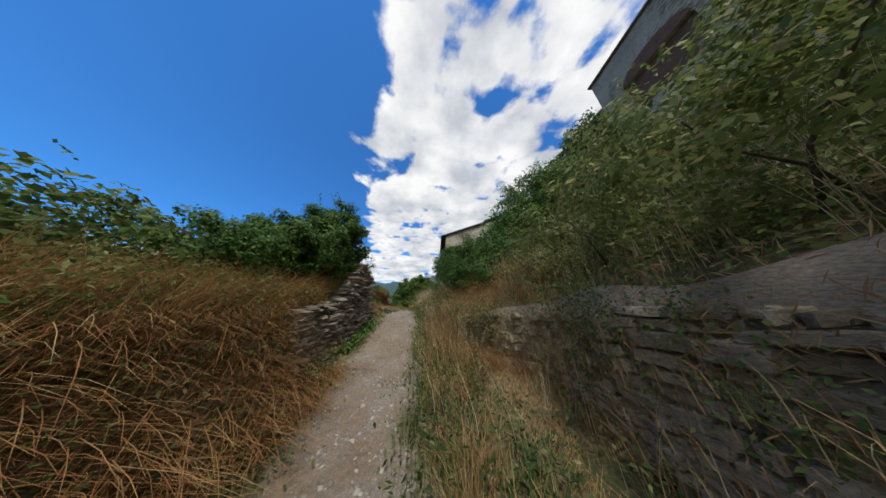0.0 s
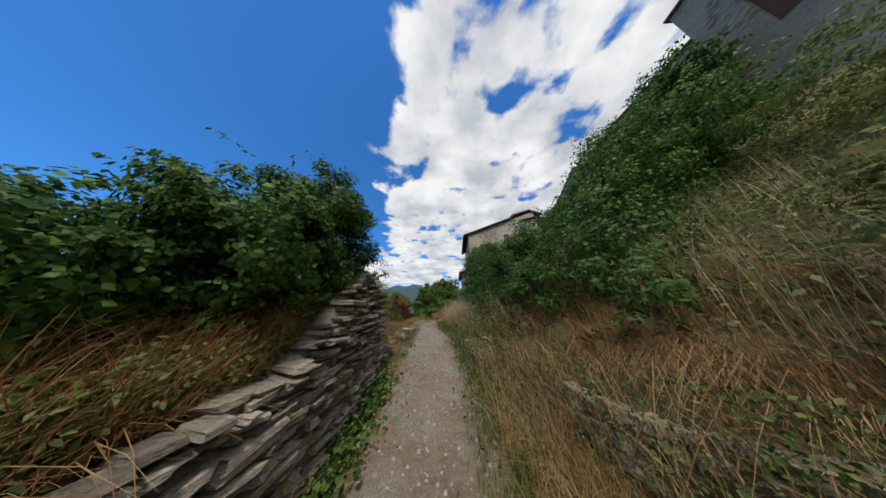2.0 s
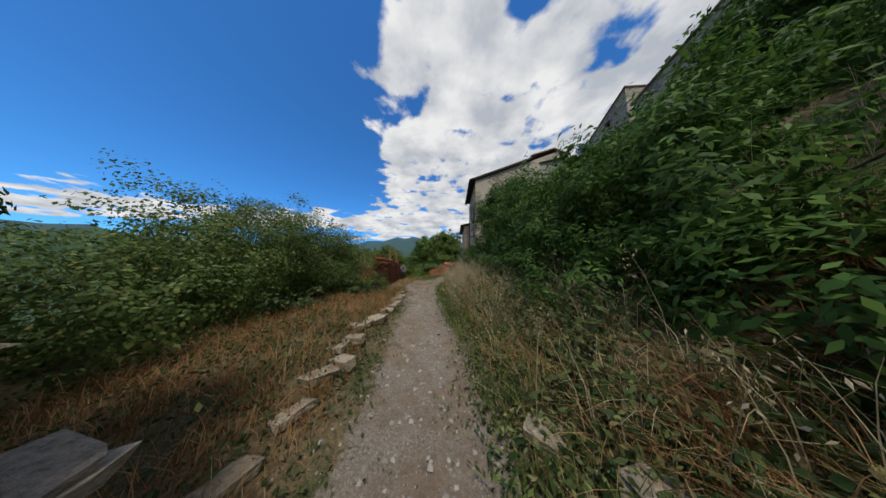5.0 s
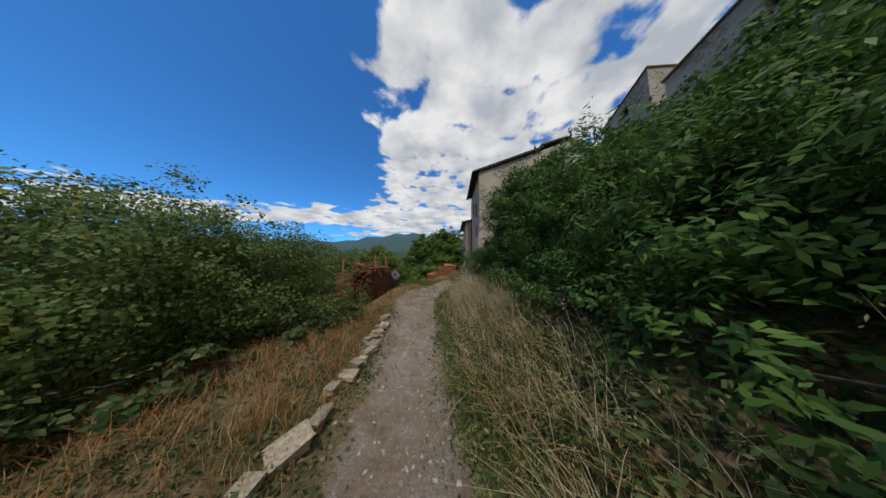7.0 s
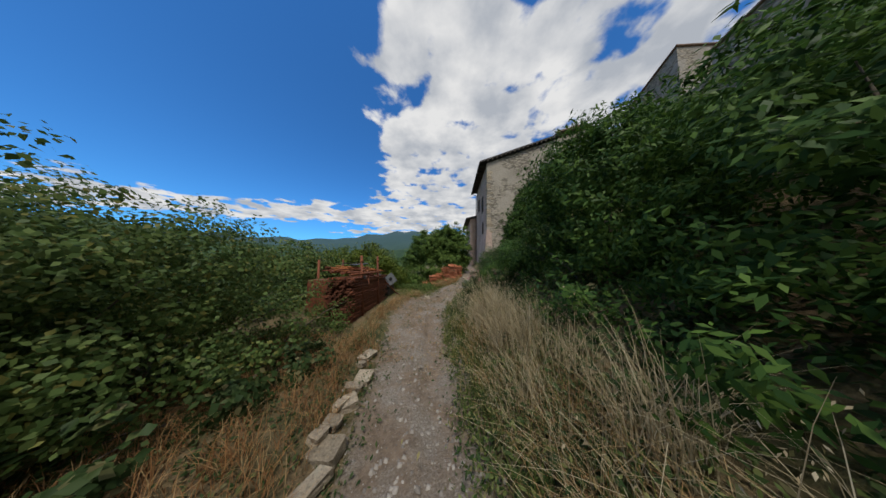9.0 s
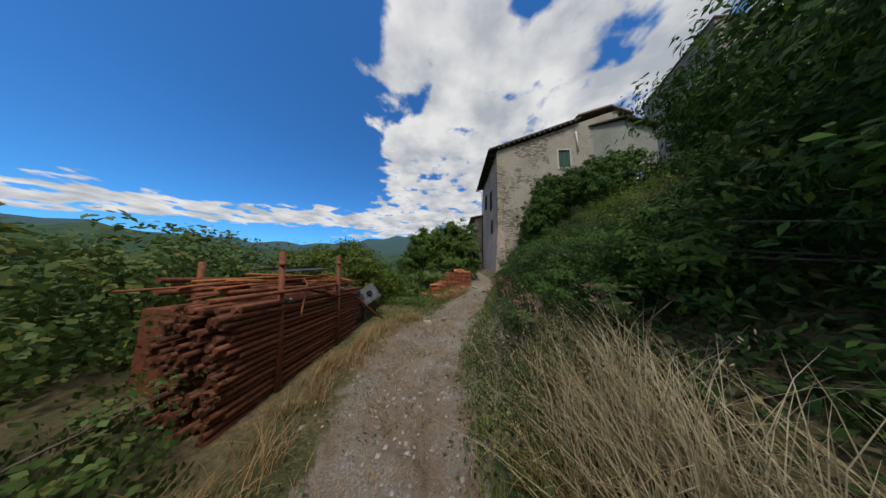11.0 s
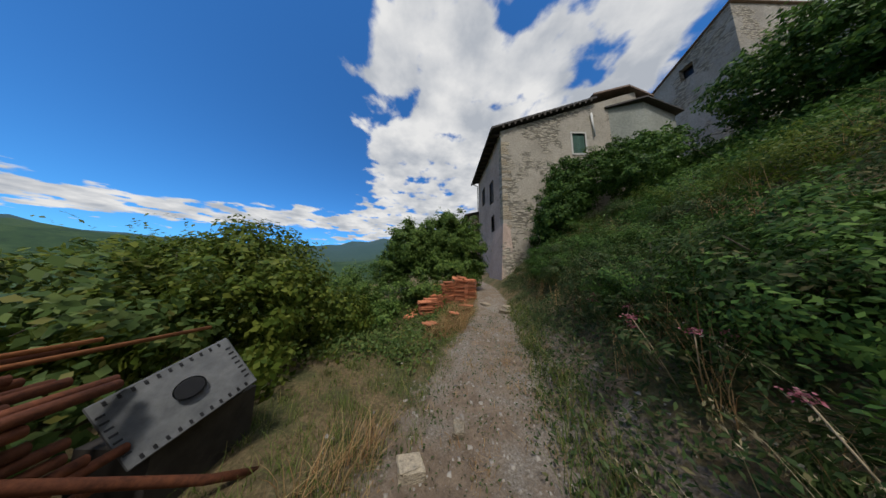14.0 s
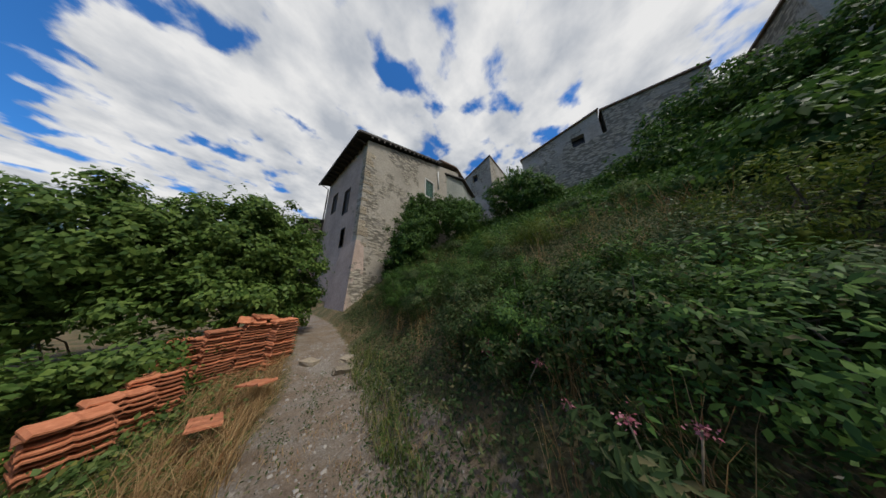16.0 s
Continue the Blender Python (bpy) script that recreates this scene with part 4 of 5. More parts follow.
def tile_stack(x, y, z0, z1, cols, rz, lean, seed, label):
    r = random.Random(seed)
    st = thing("tile_stack", label, "tile stack", "stacks of roof tiles")
    st.location = (x, y, z0)
    k, z = 0, 0.0
    while z0 + z < z1:
        for c in range(cols):
            ob = new("tile", TILE)
            ob.parent = st
            ob.matrix_basis = pose(0, 0, 0, 0, 0, rz) @ pose((c - (cols - 1) / 2) * 0.43 + r.uniform(-0.025, 0.025) + lean * z, r.uniform(-0.03, 0.03), z + r.uniform(-0.006, 0.006), r.uniform(-3, 3) + 4, r.uniform(-3, 3), r.uniform(-5, 5))
        z += 0.05
        k += 1
    return st


for k in range(3):
    tile_stack(-0.74 - 0.17 * k, 16.95 - 0.30 * k, 0.72 - 0.04 * k, 1.44 - 0.07 * k, 1, 22, -0.12, 1 + k, "leaning stack of orange terracotta roof tiles in brambles")
tile_stack(-1.5, 16.75, 0.62, 1.02, 1, 60, 0.0, 5, "low stack of orange terracotta roof tiles")
tile_stack(-1.55, 16.25, 0.60, 0.94, 1, 66, 0.0, 8, "low stack of orange terracotta roof tiles")
for k, (x, top) in enumerate(((0.48, 1.95), (0.05, 1.90), (-0.38, 1.85), (-0.80, 1.74))):
    tile_stack(x, 17.65 + 0.08 * (k % 2), 0.92 - 0.05 * k, top, 1, (24, 10, 16, 6)[k], 0.06, 11 + k, "stack of terracotta roof tiles grown through with brambles")
for k, (x, y, z, rx) in enumerate(((0.0, 17.7, 1.96, 25), (0.2, 17.8, 2.0, 20), (-0.9, 15.2, 0.98, 5), (-0.3, 15.7, 1.12, 8), (0.1, 16.2, 1.22, 4))):
    ob = new("loose_tile", TILE)
    ob.matrix_world = pose(x, y, max(z, float(height(x, y)) + 0.02) if rx < 10 else z, rx, 8, 30 * k)
    tagged(ob, "loose broken terracotta roof tile", "tile", "loose tiles")


# ---- plants ----
def bush(name, label, category, blobs, n, length, width, mat, seed, stems=8, group="", droop=0.3, inner=0.35, foot=None, flat=False):
    """A shrub: bent stems from the ground and a crown of separate leaves."""
    rng = np.random.default_rng(seed)
    b = np.array(blobs, float)
    fx, fy = (b[:, 0].mean(), b[:, 1].mean()) if foot is None else foot
    t = thing(name, label, category, group)
    rs = random.Random(seed)
    for k in range(stems):
        c = b[rs.randrange(len(b))]
        x0, y0 = fx + (c[0] - fx) * 0.6 + rs.uniform(-0.3, 0.3), fy + (c[1] - fy) * 0.6 + rs.uniform(-0.3, 0.3)
        z0 = float(height(x0, y0)) - 0.05
        x1, y1, z1 = c[0] + rs.uniform(-0.6, 0.6) * c[3], c[1] + rs.uniform(-0.6, 0.6) * c[4], c[2] + rs.uniform(0.0, 0.8) * c[5]
        bm = bmesh.new()
        tube(bm, [(x0, y0, z0), (x0 + (x1 - x0) * 0.25 + rs.uniform(-.1, .1), y0 + (y1 - y0) * 0.25, z0 + (z1 - z0) * 0.45), (x0 + (x1 - x0) * 0.6, y0 + (y1 - y0) * 0.6 + rs.uniform(-.1, .1), z0 + (z1 - z0) * 0.78), (x1, y1, z1)], 0.015, 6, True, 0.004)
        part("stem", bm, BARK, t)
    P, N = blob_points(rng, blobs, n, inner)
    keep = P[:, 2] > height(P[:, 0], P[:, 1]) - 0.02
    V, Q = leaves(rng, P[keep], N[keep], length, width, droop, flat)
    tagged(quad_mesh("crown", V, Q, mat, t), kind="stuff")
    return t


def sprays(rng, blobs, count, per, reach, length, width, droop=0.2):
    """Twigs that stand out of a crown, with leaves in pairs along them."""
    P, N = blob_points(rng, blobs, count, 0.1)
    D = unit(N + 0.5 * rng.normal(size=N.shape) + np.array([0, 0, 0.5]))
    s = np.linspace(0.1, 1.0, per)
    R = reach * rng.uniform(0.4, 1.2, (count, 1, 1))
    Q0 = P[:, None] + D[:, None] * R * s[None, :, None] - np.array([0, 0, 0.35]) * R * (s ** 2)[None, :, None]
    NN = unit(np.repeat(N[:, None], per, 1) + 0.6 * rng.normal(size=(count, per, 3)) + np.array([0, 0, 0.6]))
    return leaves(rng, Q0.reshape(-1, 3), NN.reshape(-1, 3), length, width, droop, True)


def spray_part(parent, seed, mat, *args):
    V, Q = sprays(np.random.default_rng(seed), *args)
    return tagged(quad_mesh("leafy_twig_mass", V, Q, mat, parent), kind="stuff")


# left hedge above the slate wall
HEDGE = [(-1.25, 1.55, 2.35, 0.75, 0.85, 1.0), (-1.1, 0.75, 1.7, 0.7, 0.8, 0.7), (-1.9, 0.2, 1.3, 1.0, 1.0, 0.6), (-2.4, 1.6, 1.8, 1.1, 1.2, 0.9), (-0.75, 1.9, 1.75, 0.35, 0.5, 0.55), (-0.72, 1.1, 1.45, 0.3, 0.6, 0.4)]
hb = bush("hedge_bush", "dense dark green ivy and bramble hedge on the slate wall", "hedge", HEDGE, 90000, 0.055, 0.042, IVY, 1, 10)
spray_part(hb, 101, ELDER, HEDGE[:4], 420, 9, 0.3, 0.05, 0.034)
low = [(-2.6, -1.4, 1.0, 1.3, 1.1, 0.75), (-4.2, -1.8, 1.1, 1.6, 1.6, 0.7), (-4.0, 0.4, 1.5, 1.6, 1.3, 0.8), (-5.5, -3.5, 1.0, 2, 2, 0.8), (-6.5, 0, 1.0, 2, 3, 0.9)]
b = bush("hedge_bush", "low green bramble thicket behind dry grass", "hedge", low, 46000, 0.09, 0.06, BRAMBLE, 2, 8, flat=True)
spray_part(b, 102, BRAMBLE, low[:3], 260, 7, 0.35, 0.07, 0.05)

# bramble mass left of the path
BR = [(-2.95, 6.3, 1.85, 0.75, 1.1, 1.05), (-3.1, 7.3, 1.9, 0.7, 0.7, 0.95), (-3.6, 5.2, 1.6, 1.3, 1.4, 1.25), (-3.3, 6.9, 1.35, 1.2, 1.1, 1.3), (-4.8, 6.4, 1.6, 1.6, 1.6, 1.3), (-2.9, 4.0, 1.0, 0.8, 1.0, 0.75), (-2.7, 7.7, 1.1, 0.75, 0.7, 0.75), (-2.75, 8.6, 1.15, 0.6, 0.55, 0.75), (-2.25, 8.85, 0.95, 0.35, 0.4, 0.5), (-4.2, 3.4, 1.0, 1.4, 1.2, 0.9)]
b = bush("bramble_bush", "large sprawling green bramble bush beside the path", "bramble", BR, 135000, 0.048, 0.033, BRAMBLE, 3, 14, flat=True)
spray_part(b, 103, BRAMBLE, BR, 560, 8, 0.4, 0.05, 0.036)
FR = [(-2.15, 6.9, 0.85, 0.45, 0.8, 0.32), (-1.95, 7.7, 0.8, 0.4, 0.5, 0.28), (-2.3, 5.4, 0.8, 0.4, 0.9, 0.28)]
bush("bramble_bush", "low light-green bramble shoots at the verge", "bramble", FR, 4200, 0.07, 0.05, HERB, 4, 6)

# shrubs left beyond the pipe stack
b = bush("shrub", "yellow-green shrub beyond the rusted pipes", "shrub", [(-3.9, 13.9, 1.9, 1.1, 1.0, 1.05), (-4.6, 12.8, 1.7, 1.0, 1.0, 0.8), (-3.1, 14.7, 1.25, 0.8, 0.8, 0.75), (-5.6, 14.3, 1.9, 1.2, 1.2, 1.0), (-2.9, 13.5, 1.0, 0.65, 0.6, 0.55), (-3.2, 13.0, 1.5, 0.7, 0.7, 0.9)], 46000, 0.08, 0.05, ACACIA, 5, 9, flat=True)
spray_part(b, 105, ACACIA, [(-3.9, 13.9, 1.9, 1.1, 1.0, 1.05), (-5.6, 14.3, 1.9, 1.2, 1.2, 1.0)], 240, 8, 0.45, 0.06, 0.035)
b = bush("shrub", "green bramble thicket behind the rusted pipes", "shrub", [(-4.3, 9.7, 1.7, 0.8, 1.3, 1.0), (-5.2, 11.4, 1.7, 1.4, 1.4, 1.05), (-4.0, 11.2, 1.45, 0.8, 1.0, 0.8), (-7.0, 9.5, 1.1, 2, 2.5, 1.3), (-3.6, 12.4, 1.4, 0.7, 0.7, 0.85)], 46000, 0.085, 0.055, BRAMBLE, 6, 8, flat=True)
spray_part(b, 106, ACACIA, [(-4.3, 9.6, 1.2, 1.0, 1.6, 0.85), (-5.4, 11.4, 1.3, 1.5, 1.5, 0.95)], 160, 8, 0.5, 0.06, 0.04)
LB = [(-2.0, 16.9, 1.25, 0.9, 0.8, 0.7), (-3.1, 16.2, 1.1, 0.9, 0.9, 0.75), (-1.2, 17.4, 1.5, 0.8, 0.6, 0.55), (-2.3, 15.7, 0.95, 0.6, 0.5, 0.4), (-4.5, 17.5, 1.2, 1.6, 1.2, 1.0)]
b = bush("bramble_bush", "bramble bush growing over the tile stacks", "bramble", LB, 34000, 0.08, 0.055, LEAFY, 7, 8, flat=True)
spray_part(b, 107, BRAMBLE, LB, 220, 8, 0.4, 0.07, 0.05)

# tree in front of the house
TR = [(-0.7, 19.0, 3.7, 1.3, 1.0, 1.25), (0.6, 19.4, 3.3, 0.95, 0.9, 1.25), (-1.9, 19.2, 3.4, 1.2, 1.1, 1.15), (-0.2, 19.8, 4.5, 1.0, 0.9, 0.8), (0.9, 19.6, 2.3, 0.6, 0.7, 0.8), (-0.6, 18.5, 2.3, 1.4, 0.7, 0.7), (-3.0, 19.4, 2.3, 1.0, 1.0, 0.8), (1.05, 20.0, 4.6, 0.5, 0.6, 0.6)]
t = bush("tree", "broad green leafy tree crowding the house", "tree", TR, 72000, 0.11, 0.065, LEAFY, 8, 12, foot=(-0.4, 19.4), flat=True)
spray_part(t, 108, LEAFY, TR, 420, 9, 0.6, 0.09, 0.05)

# right: ivy mound and bank shrubs at the start
IV = [(5.3, 2.9, 4.4, 1.1, 1.2, 1.2), (4.3, 2.3, 3.2, 0.9, 1.0, 1.0), (6.2, 2.2, 4.7, 1.2, 1.2, 0.9), (3.6, 1.9, 2.1, 0.8, 0.8, 0.8)]
b = bush("ivy_mound", "rounded mound of glossy ivy on the bank", "ivy", IV, 34000, 0.062, 0.048, IVY, 9, 6, flat=True)
spray_part(b, 109, ELDER, IV, 150, 7, 0.3, 0.07, 0.05)
BK = [(3.4, -0.6, 1.35, 0.7, 1.1, 0.55), (3.3, -2.2, 1.25, 0.7, 1.0, 0.55), (4.6, -1.2, 2.4, 1.0, 1.5, 0.6), (5.5, -3.2, 3.0, 1.4, 1.6, 0.7), (6.2, 0.2, 3.6, 1.2, 1.4, 0.5), (3.5, -3.6, 1.5, 0.8, 0.9, 0.6)]
b = bush("bank_shrub", "mixed green shrubs covering the bank above the stones", "shrub", BK, 60000, 0.06, 0.027, WEED, 10, 10, flat=True)
spray_part(b, 110, WEED, BK, 320, 8, 0.4, 0.075, 0.04)

# right: dark overhanging elder along the middle of the walk
EL = [(2.75, 3.9, 2.2, 0.85, 0.9, 0.95), (2.65, 5.3, 2.15, 0.95, 0.9, 1.1), (2.55, 6.7, 2.6, 0.95, 0.9, 1.35), (2.35, 8.1, 3.0, 0.95, 0.95, 1.55), (2.7, 9.2, 3.6, 0.9, 0.8, 1.35), (3.8, 5.0, 3.0, 1.2, 1.5, 0.75), (3.9, 7.4, 3.5, 1.2, 1.5, 0.9), (2.0, 9.6, 2.2, 0.6, 0.6, 0.9), (1.95, 4.6, 1.35, 0.5, 1.0, 0.6), (1.85, 6.2, 1.45, 0.5, 1.0, 0.6), (1.8, 8.2, 1.6, 0.5, 1.0, 0.7), (2.4, 3.0, 1.3, 0.6, 0.7, 0.6), (2.9, 2.3, 1.7, 0.7, 0.9, 0.75), (2.75, 1.3, 1.1, 0.5, 0.7, 0.45)]
b = bush("elder_shrub", "tall dark green elder shrubs overhanging the path", "shrub", EL, 125000, 0.08, 0.030, ELDER, 11, 22, flat=True)
spray_part(b, 111, ELDER, EL, 760, 9, 0.5, 0.085, 0.03)

# right slope by the house
SH = [(5.2, 19.2, 5.2, 1.0, 0.9, 1.5), (6.3, 19.6, 6.6, 1.2, 0.9, 1.6), (4.7, 19.6, 3.9, 0.7, 0.8, 1.0), (7.6, 19.5, 7.6, 1.1, 1.0, 1.3), (8.2, 18.2, 6.9, 1.0, 1.0, 0.9), (6.3, 19.9, 7.5, 1.0, 0.7, 1.1), (9.3, 19.7, 8.9, 0.8, 0.7, 1.0), (10.4, 19.3, 9.2, 0.8, 0.7, 0.9)]
b = bush("slope_shrub", "leafy green shrubs climbing the house front", "shrub", SH, 46000, 0.13, 0.07, ELDER, 12, 12, flat=True)
spray_part(b, 112, ELDER, SH, 260, 8, 0.5, 0.11, 0.055)
SH2 = [(9.4, 18.4, 7.6, 1.0, 1.0, 1.4), (10.8, 18.6, 8.3, 1.0, 0.9, 1.4), (12.0, 16.6, 9.8, 1.1, 1.1, 1.6), (11.4, 15.0, 9.3, 1.3, 1.2, 1.7), (11.6, 13.9, 8.9, 1.1, 1.1, 1.3), (12.5, 13.4, 8.6, 0.9, 1.0, 1.0)]
b = bush("slope_shrub", "dark green bushes below the hillside houses", "shrub", SH2, 24000, 0.16, 0.09, IVY, 13, 10, flat=True)
spray_part(b, 113, ELDER, SH2, 200, 8, 0.5, 0.13, 0.07)
SH3 = [(5.3, 9.2, 4.6, 1.2, 1.2, 1.0), (7.0, 7.2, 5.3, 1.5, 1.5, 0.7), (10.5, 9.6, 7.6, 2.2, 1.8, 0.9), (11.5, 7.0, 9.5, 2.2, 2.2, 1.5), (8.5, 7.6, 6.6, 1.8, 2.0, 0.8), (11.2, 4.4, 10.2, 1.4, 1.4, 1.4), (12.0, 6.2, 9.8, 1.4, 1.4, 1.3), (6.0, 5.8, 4.6, 1.4, 1.6, 0.8)]
b = bush("slope_shrub", "broad bright green creeper thicket on the upper slope", "shrub", SH3, 42000, 0.16, 0.10, ELDER, 14, 14, flat=True)


def scatter(rng, n, x0, x1, y0, y1, rel=True):
    y = rng.uniform(y0, y1, n)
    x = rng.uniform(x0, x1, n) + (path_x(y) if rel else 0)
    return x, y


def herbs(name, label, n, x0, x1, y0, y1, tall, length, width, mat, seed, rel=True):
    """Ground cover: leaves on many short tufts."""
    rng = np.random.default_rng(seed)
    m = max(n // 26, 1)
    cx, cy = scatter(rng, m, x0, x1, y0, y1, rel)
    k = rng.integers(0, m, n)
    hh = rng.uniform(0.35, 1.2, m) * tall * (0.75 + 0.5 * np.sin(cx * 1.9 + 1) * np.sin(cy * 1.3))
    t = rng.random(n)
    sp = 0.10 + 0.22 * tall
    x, y = cx[k] + rng.normal(0, sp, n) * (0.4 + t), cy[k] + rng.normal(0, sp, n) * (0.4 + t)
    z = height(x, y) + hh[k] * t
    N = unit(rng.normal(size=(n, 3)) * 0.7 + np.array([-0.25, -0.1, 0.9]))
    V, Q = leaves(rng, np.stack([x, y, z], 1), N, length, width, 0.1, True)
    return tagged(quad_mesh(name, V, Q, mat), label, "plants", kind="stuff")


def blades(name, label, n, x0, x1, y0, y1, tall, width, mat, seed, rel=True, lean=0.5, bias=(0, 0, 0), clump=14):
    rng = np.random.default_rng(seed)
    m = max(n // clump, 1)
    cx, cy = scatter(rng, m, x0, x1, y0, y1, rel)
    k = rng.integers(0, m, n)
    x, y = cx[k] + rng.normal(0, 0.05, n), cy[k] + rng.normal(0, 0.05, n)
    P = np.stack([x, y, height(x, y) - 0.01], 1)
    V, Q = grass(rng, P, tall * (0.6 + 0.6 * rng.random(m)[k]), width, lean, bias)
    return tagged(quad_mesh(name, V, Q, mat), label, "grass", kind="stuff")


herbs("slope_herbs", "green wild herbs and weeds covering the right slope", 120000, 0.85, 6.5, 9.6, 20.0, 0.45, 0.055, 0.02, HERB, 31)
herbs("slope_herbs", "coarse green undergrowth high on the slope", 60000, 5.5, 14.5, 3, 20, 0.6, 0.14, 0.07, ELDER, 32, False)
herbs("path_weeds", "small green weeds along the path edge", 9000, 0.45, 0.95, 3.0, 17.0, 0.14, 0.05, 0.02, HERB, 33)
herbs("verge_weeds", "small green weeds on the left verge", 16000, -3.4, -0.6, 2.6, 8.8, 0.12, 0.05, 0.022, HERB, 34)
herbs("bank_weeds", "green weeds on the bank above the wall", 45000, 2.9, 7.5, -4.5, 3.0, 0.45, 0.06, 0.026, WEED, 35, False)
herbs("slope_herbs", "rough herbs on the ground under the shrubs", 14000, 0.9, 3.0, 2.4, 10, 0.3, 0.08, 0.035, HERB, 36)
herbs("valley_scrub", "green scrub falling away towards the valley", 28000, -22, -4.5, -8, 34, 0.9, 0.20, 0.12, BRAMBLE, 37, False)
herbs("wall_ivy", "ivy and weeds hanging on the slate wall top", 6000, -0.62, -0.36, 1.0, 2.4, 0.25, 0.06, 0.045, IVY, 38, False)
herbs("wall_weeds", "yellow-green weeds growing along the slate wall top", 16000, -1.5, -0.45, -0.8, 2.3, 0.42, 0.05, 0.026, WEED, 61, False)
herbs("verge_weeds", "green weeds and bramble shoots around the tile stacks", 16000, -4.5, -1.25, 13.6, 18.2, 0.3, 0.07, 0.04, BRAMBLE, 62)

blades("dry_grass", "reddish dry grass on the bank by the slate wall", 15000, -2.3, -0.42, -4.2, 0.9, 0.55, 0.006, RUSTGRASS, 41, False, 0.7, (0.3, 0, -0.1))
blades("dry_grass", "reddish dry grass spilling over the wall edge", 9000, -0.62, 0.0, -3.6, 0.3, 0.45, 0.006, RUSTGRASS, 47, False, 0.8, (0.5, 0, -0.8))
blades("dry_grass", "straw-coloured dry grass on the left verge", 16000, -2.9, -0.8, 2.7, 8.6, 0.2, 0.0045, RUSTGRASS, 42, True, 0.8)
blades("dry_grass", "tall straw-coloured grass along the right edge", 2900, 0.70, 1.35, 1.4, 9.5, 0.40, 0.005, DRYGRASS, 43, True, 0.8, (-0.35, 0, -0.1))
blades("dry_grass", "dry grass hanging over the right stone wall", 3600, 2.35, 2.75, -4.4, 1.9, 0.5, 0.005, DRYGRASS, 44, False, 0.6, (-0.55, 0, -1.5))
blades("dry_grass", "dry grass at the foot of the right wall", 3200, 0.68, 1.25, -4.4, 2.0, 0.4, 0.005, DRYGRASS, 45, True, 0.7)
blades("dry_grass", "dry straw grass round the foot of the pipes", 1700, -1.35, -1.0, 8.0, 12.6, 0.26, 0.006, DRYGRASS, 46, True, 0.7, (0.25, 0, 0))
blades("dry_grass", "dry grass in front of the tile stacks", 4200, -1.6, -0.75, 14.6, 17.6, 0.35, 0.006, DRYGRASS, 48, True, 0.7, (0.2, -0.1, 0))
blades("green_grass", "short green grass beside the path", 8000, -2.4, -0.75, 11.8, 16.5, 0.13, 0.005, GREENGRASS, 49, True, 0.7)
herbs("path_weeds", "low green weeds growing into the dry grass", 12000, 0.55, 1.5, -3.5, 10, 0.28, 0.06, 0.024, HERB, 54)
herbs("path_weeds", "sparse weeds trodden into the path", 2600, -0.8, 0.8, -3.5, 16, 0.05, 0.03, 0.012, HERB, 55)
blades("green_grass", "green grass tufts along the right path edge", 9000, 0.42, 0.85, -3, 17, 0.24, 0.006, GREENGRASS, 50, True, 0.6)
blades("dry_grass", "short dry grass worn into the path", 4200, -1.1, 0.85, 8.0, 15.0, 0.09, 0.005, DRYGRASS, 51, True, 0.8)
blades("dry_grass", "dry yellow seeding grass on the right slope", 1800, 1.2, 6.0, 10.5, 19.0, 0.7, 0.006, DRYGRASS, 52, True, 0.5)
blades("dry_grass", "tall pale stems standing on the bank", 2200, 2.7, 5.0, -3, 4, 0.75, 0.005, PALE, 53, False, 0.3, clump=4)

blades("green_grass", "green and yellowing grass mixed into the right verge", 3600, 0.62, 1.5, -3, 9.8, 0.36, 0.005, GREENGRASS, 58, True, 0.7)
blades("dry_grass", "bleached pale grass in the right verge", 1600, 0.7, 1.6, 1.5, 10.5, 0.6, 0.0045, PALE, 59, True, 0.8, (-0.3, 0, -0.2))

blades("dry_grass", "tall straw-coloured clump leaning over the path edge", 2600, 0.95, 1.5, 6.4, 9.4, 0.75, 0.005, PALE, 64, True, 0.55, (-0.15, 0, -0.1), 30)
blades("dry_grass", "rusty dry grass matted on the bank above the path", 6500, 1.55, 3.5, -0.2, 3.2, 0.42, 0.005, RUSTGRASS, 65, False, 0.9, (-0.4, 0, -0.2))
herbs("bank_weeds", "yellow-green weeds mixed into the red dry grass", 22000, -3.2, -0.2, -4.2, 0.4, 0.5, 0.05, 0.02, WEED, 66, False)
herbs("path_weeds", "green weeds and seedlings in the straw verge", 9000, 0.5, 1.5, 2.0, 9.8, 0.22, 0.05, 0.02, WEED, 67)
herbs("path_weeds", "low weeds creeping onto the worn path", 5000, -1.3, 0.9, 9.5, 16.5, 0.06, 0.032, 0.014, HERB, 68)
# wild oats with hanging seeds
rng = np.random.default_rng(60)
n = 260
cx, cy = scatter(rng, n, 0.7, 1.6, -1.5, 11.5)
P = np.stack([cx, cy, height(cx, cy)], 1)
V1, Q1 = grass(rng, P, np.full(n, 0.75), 0.004, 0.5, (-0.3, 0, 0))
tips = V1.reshape(n, 8, 3)[:, 6]
mid = V1.reshape(n, 8, 3)[:, 4]
k = rng.integers(0, n, n * 11)
t = rng.random((n * 11, 1))
SP = mid[k] * (1 - t) + tips[k] * t + rng.normal(0, 0.022, (n * 11, 3)) - np.array([0, 0, 0.02])
V2, Q2 = leaves(rng, SP, unit(rng.normal(size=SP.shape)), 0.024, 0.008, 1.2)
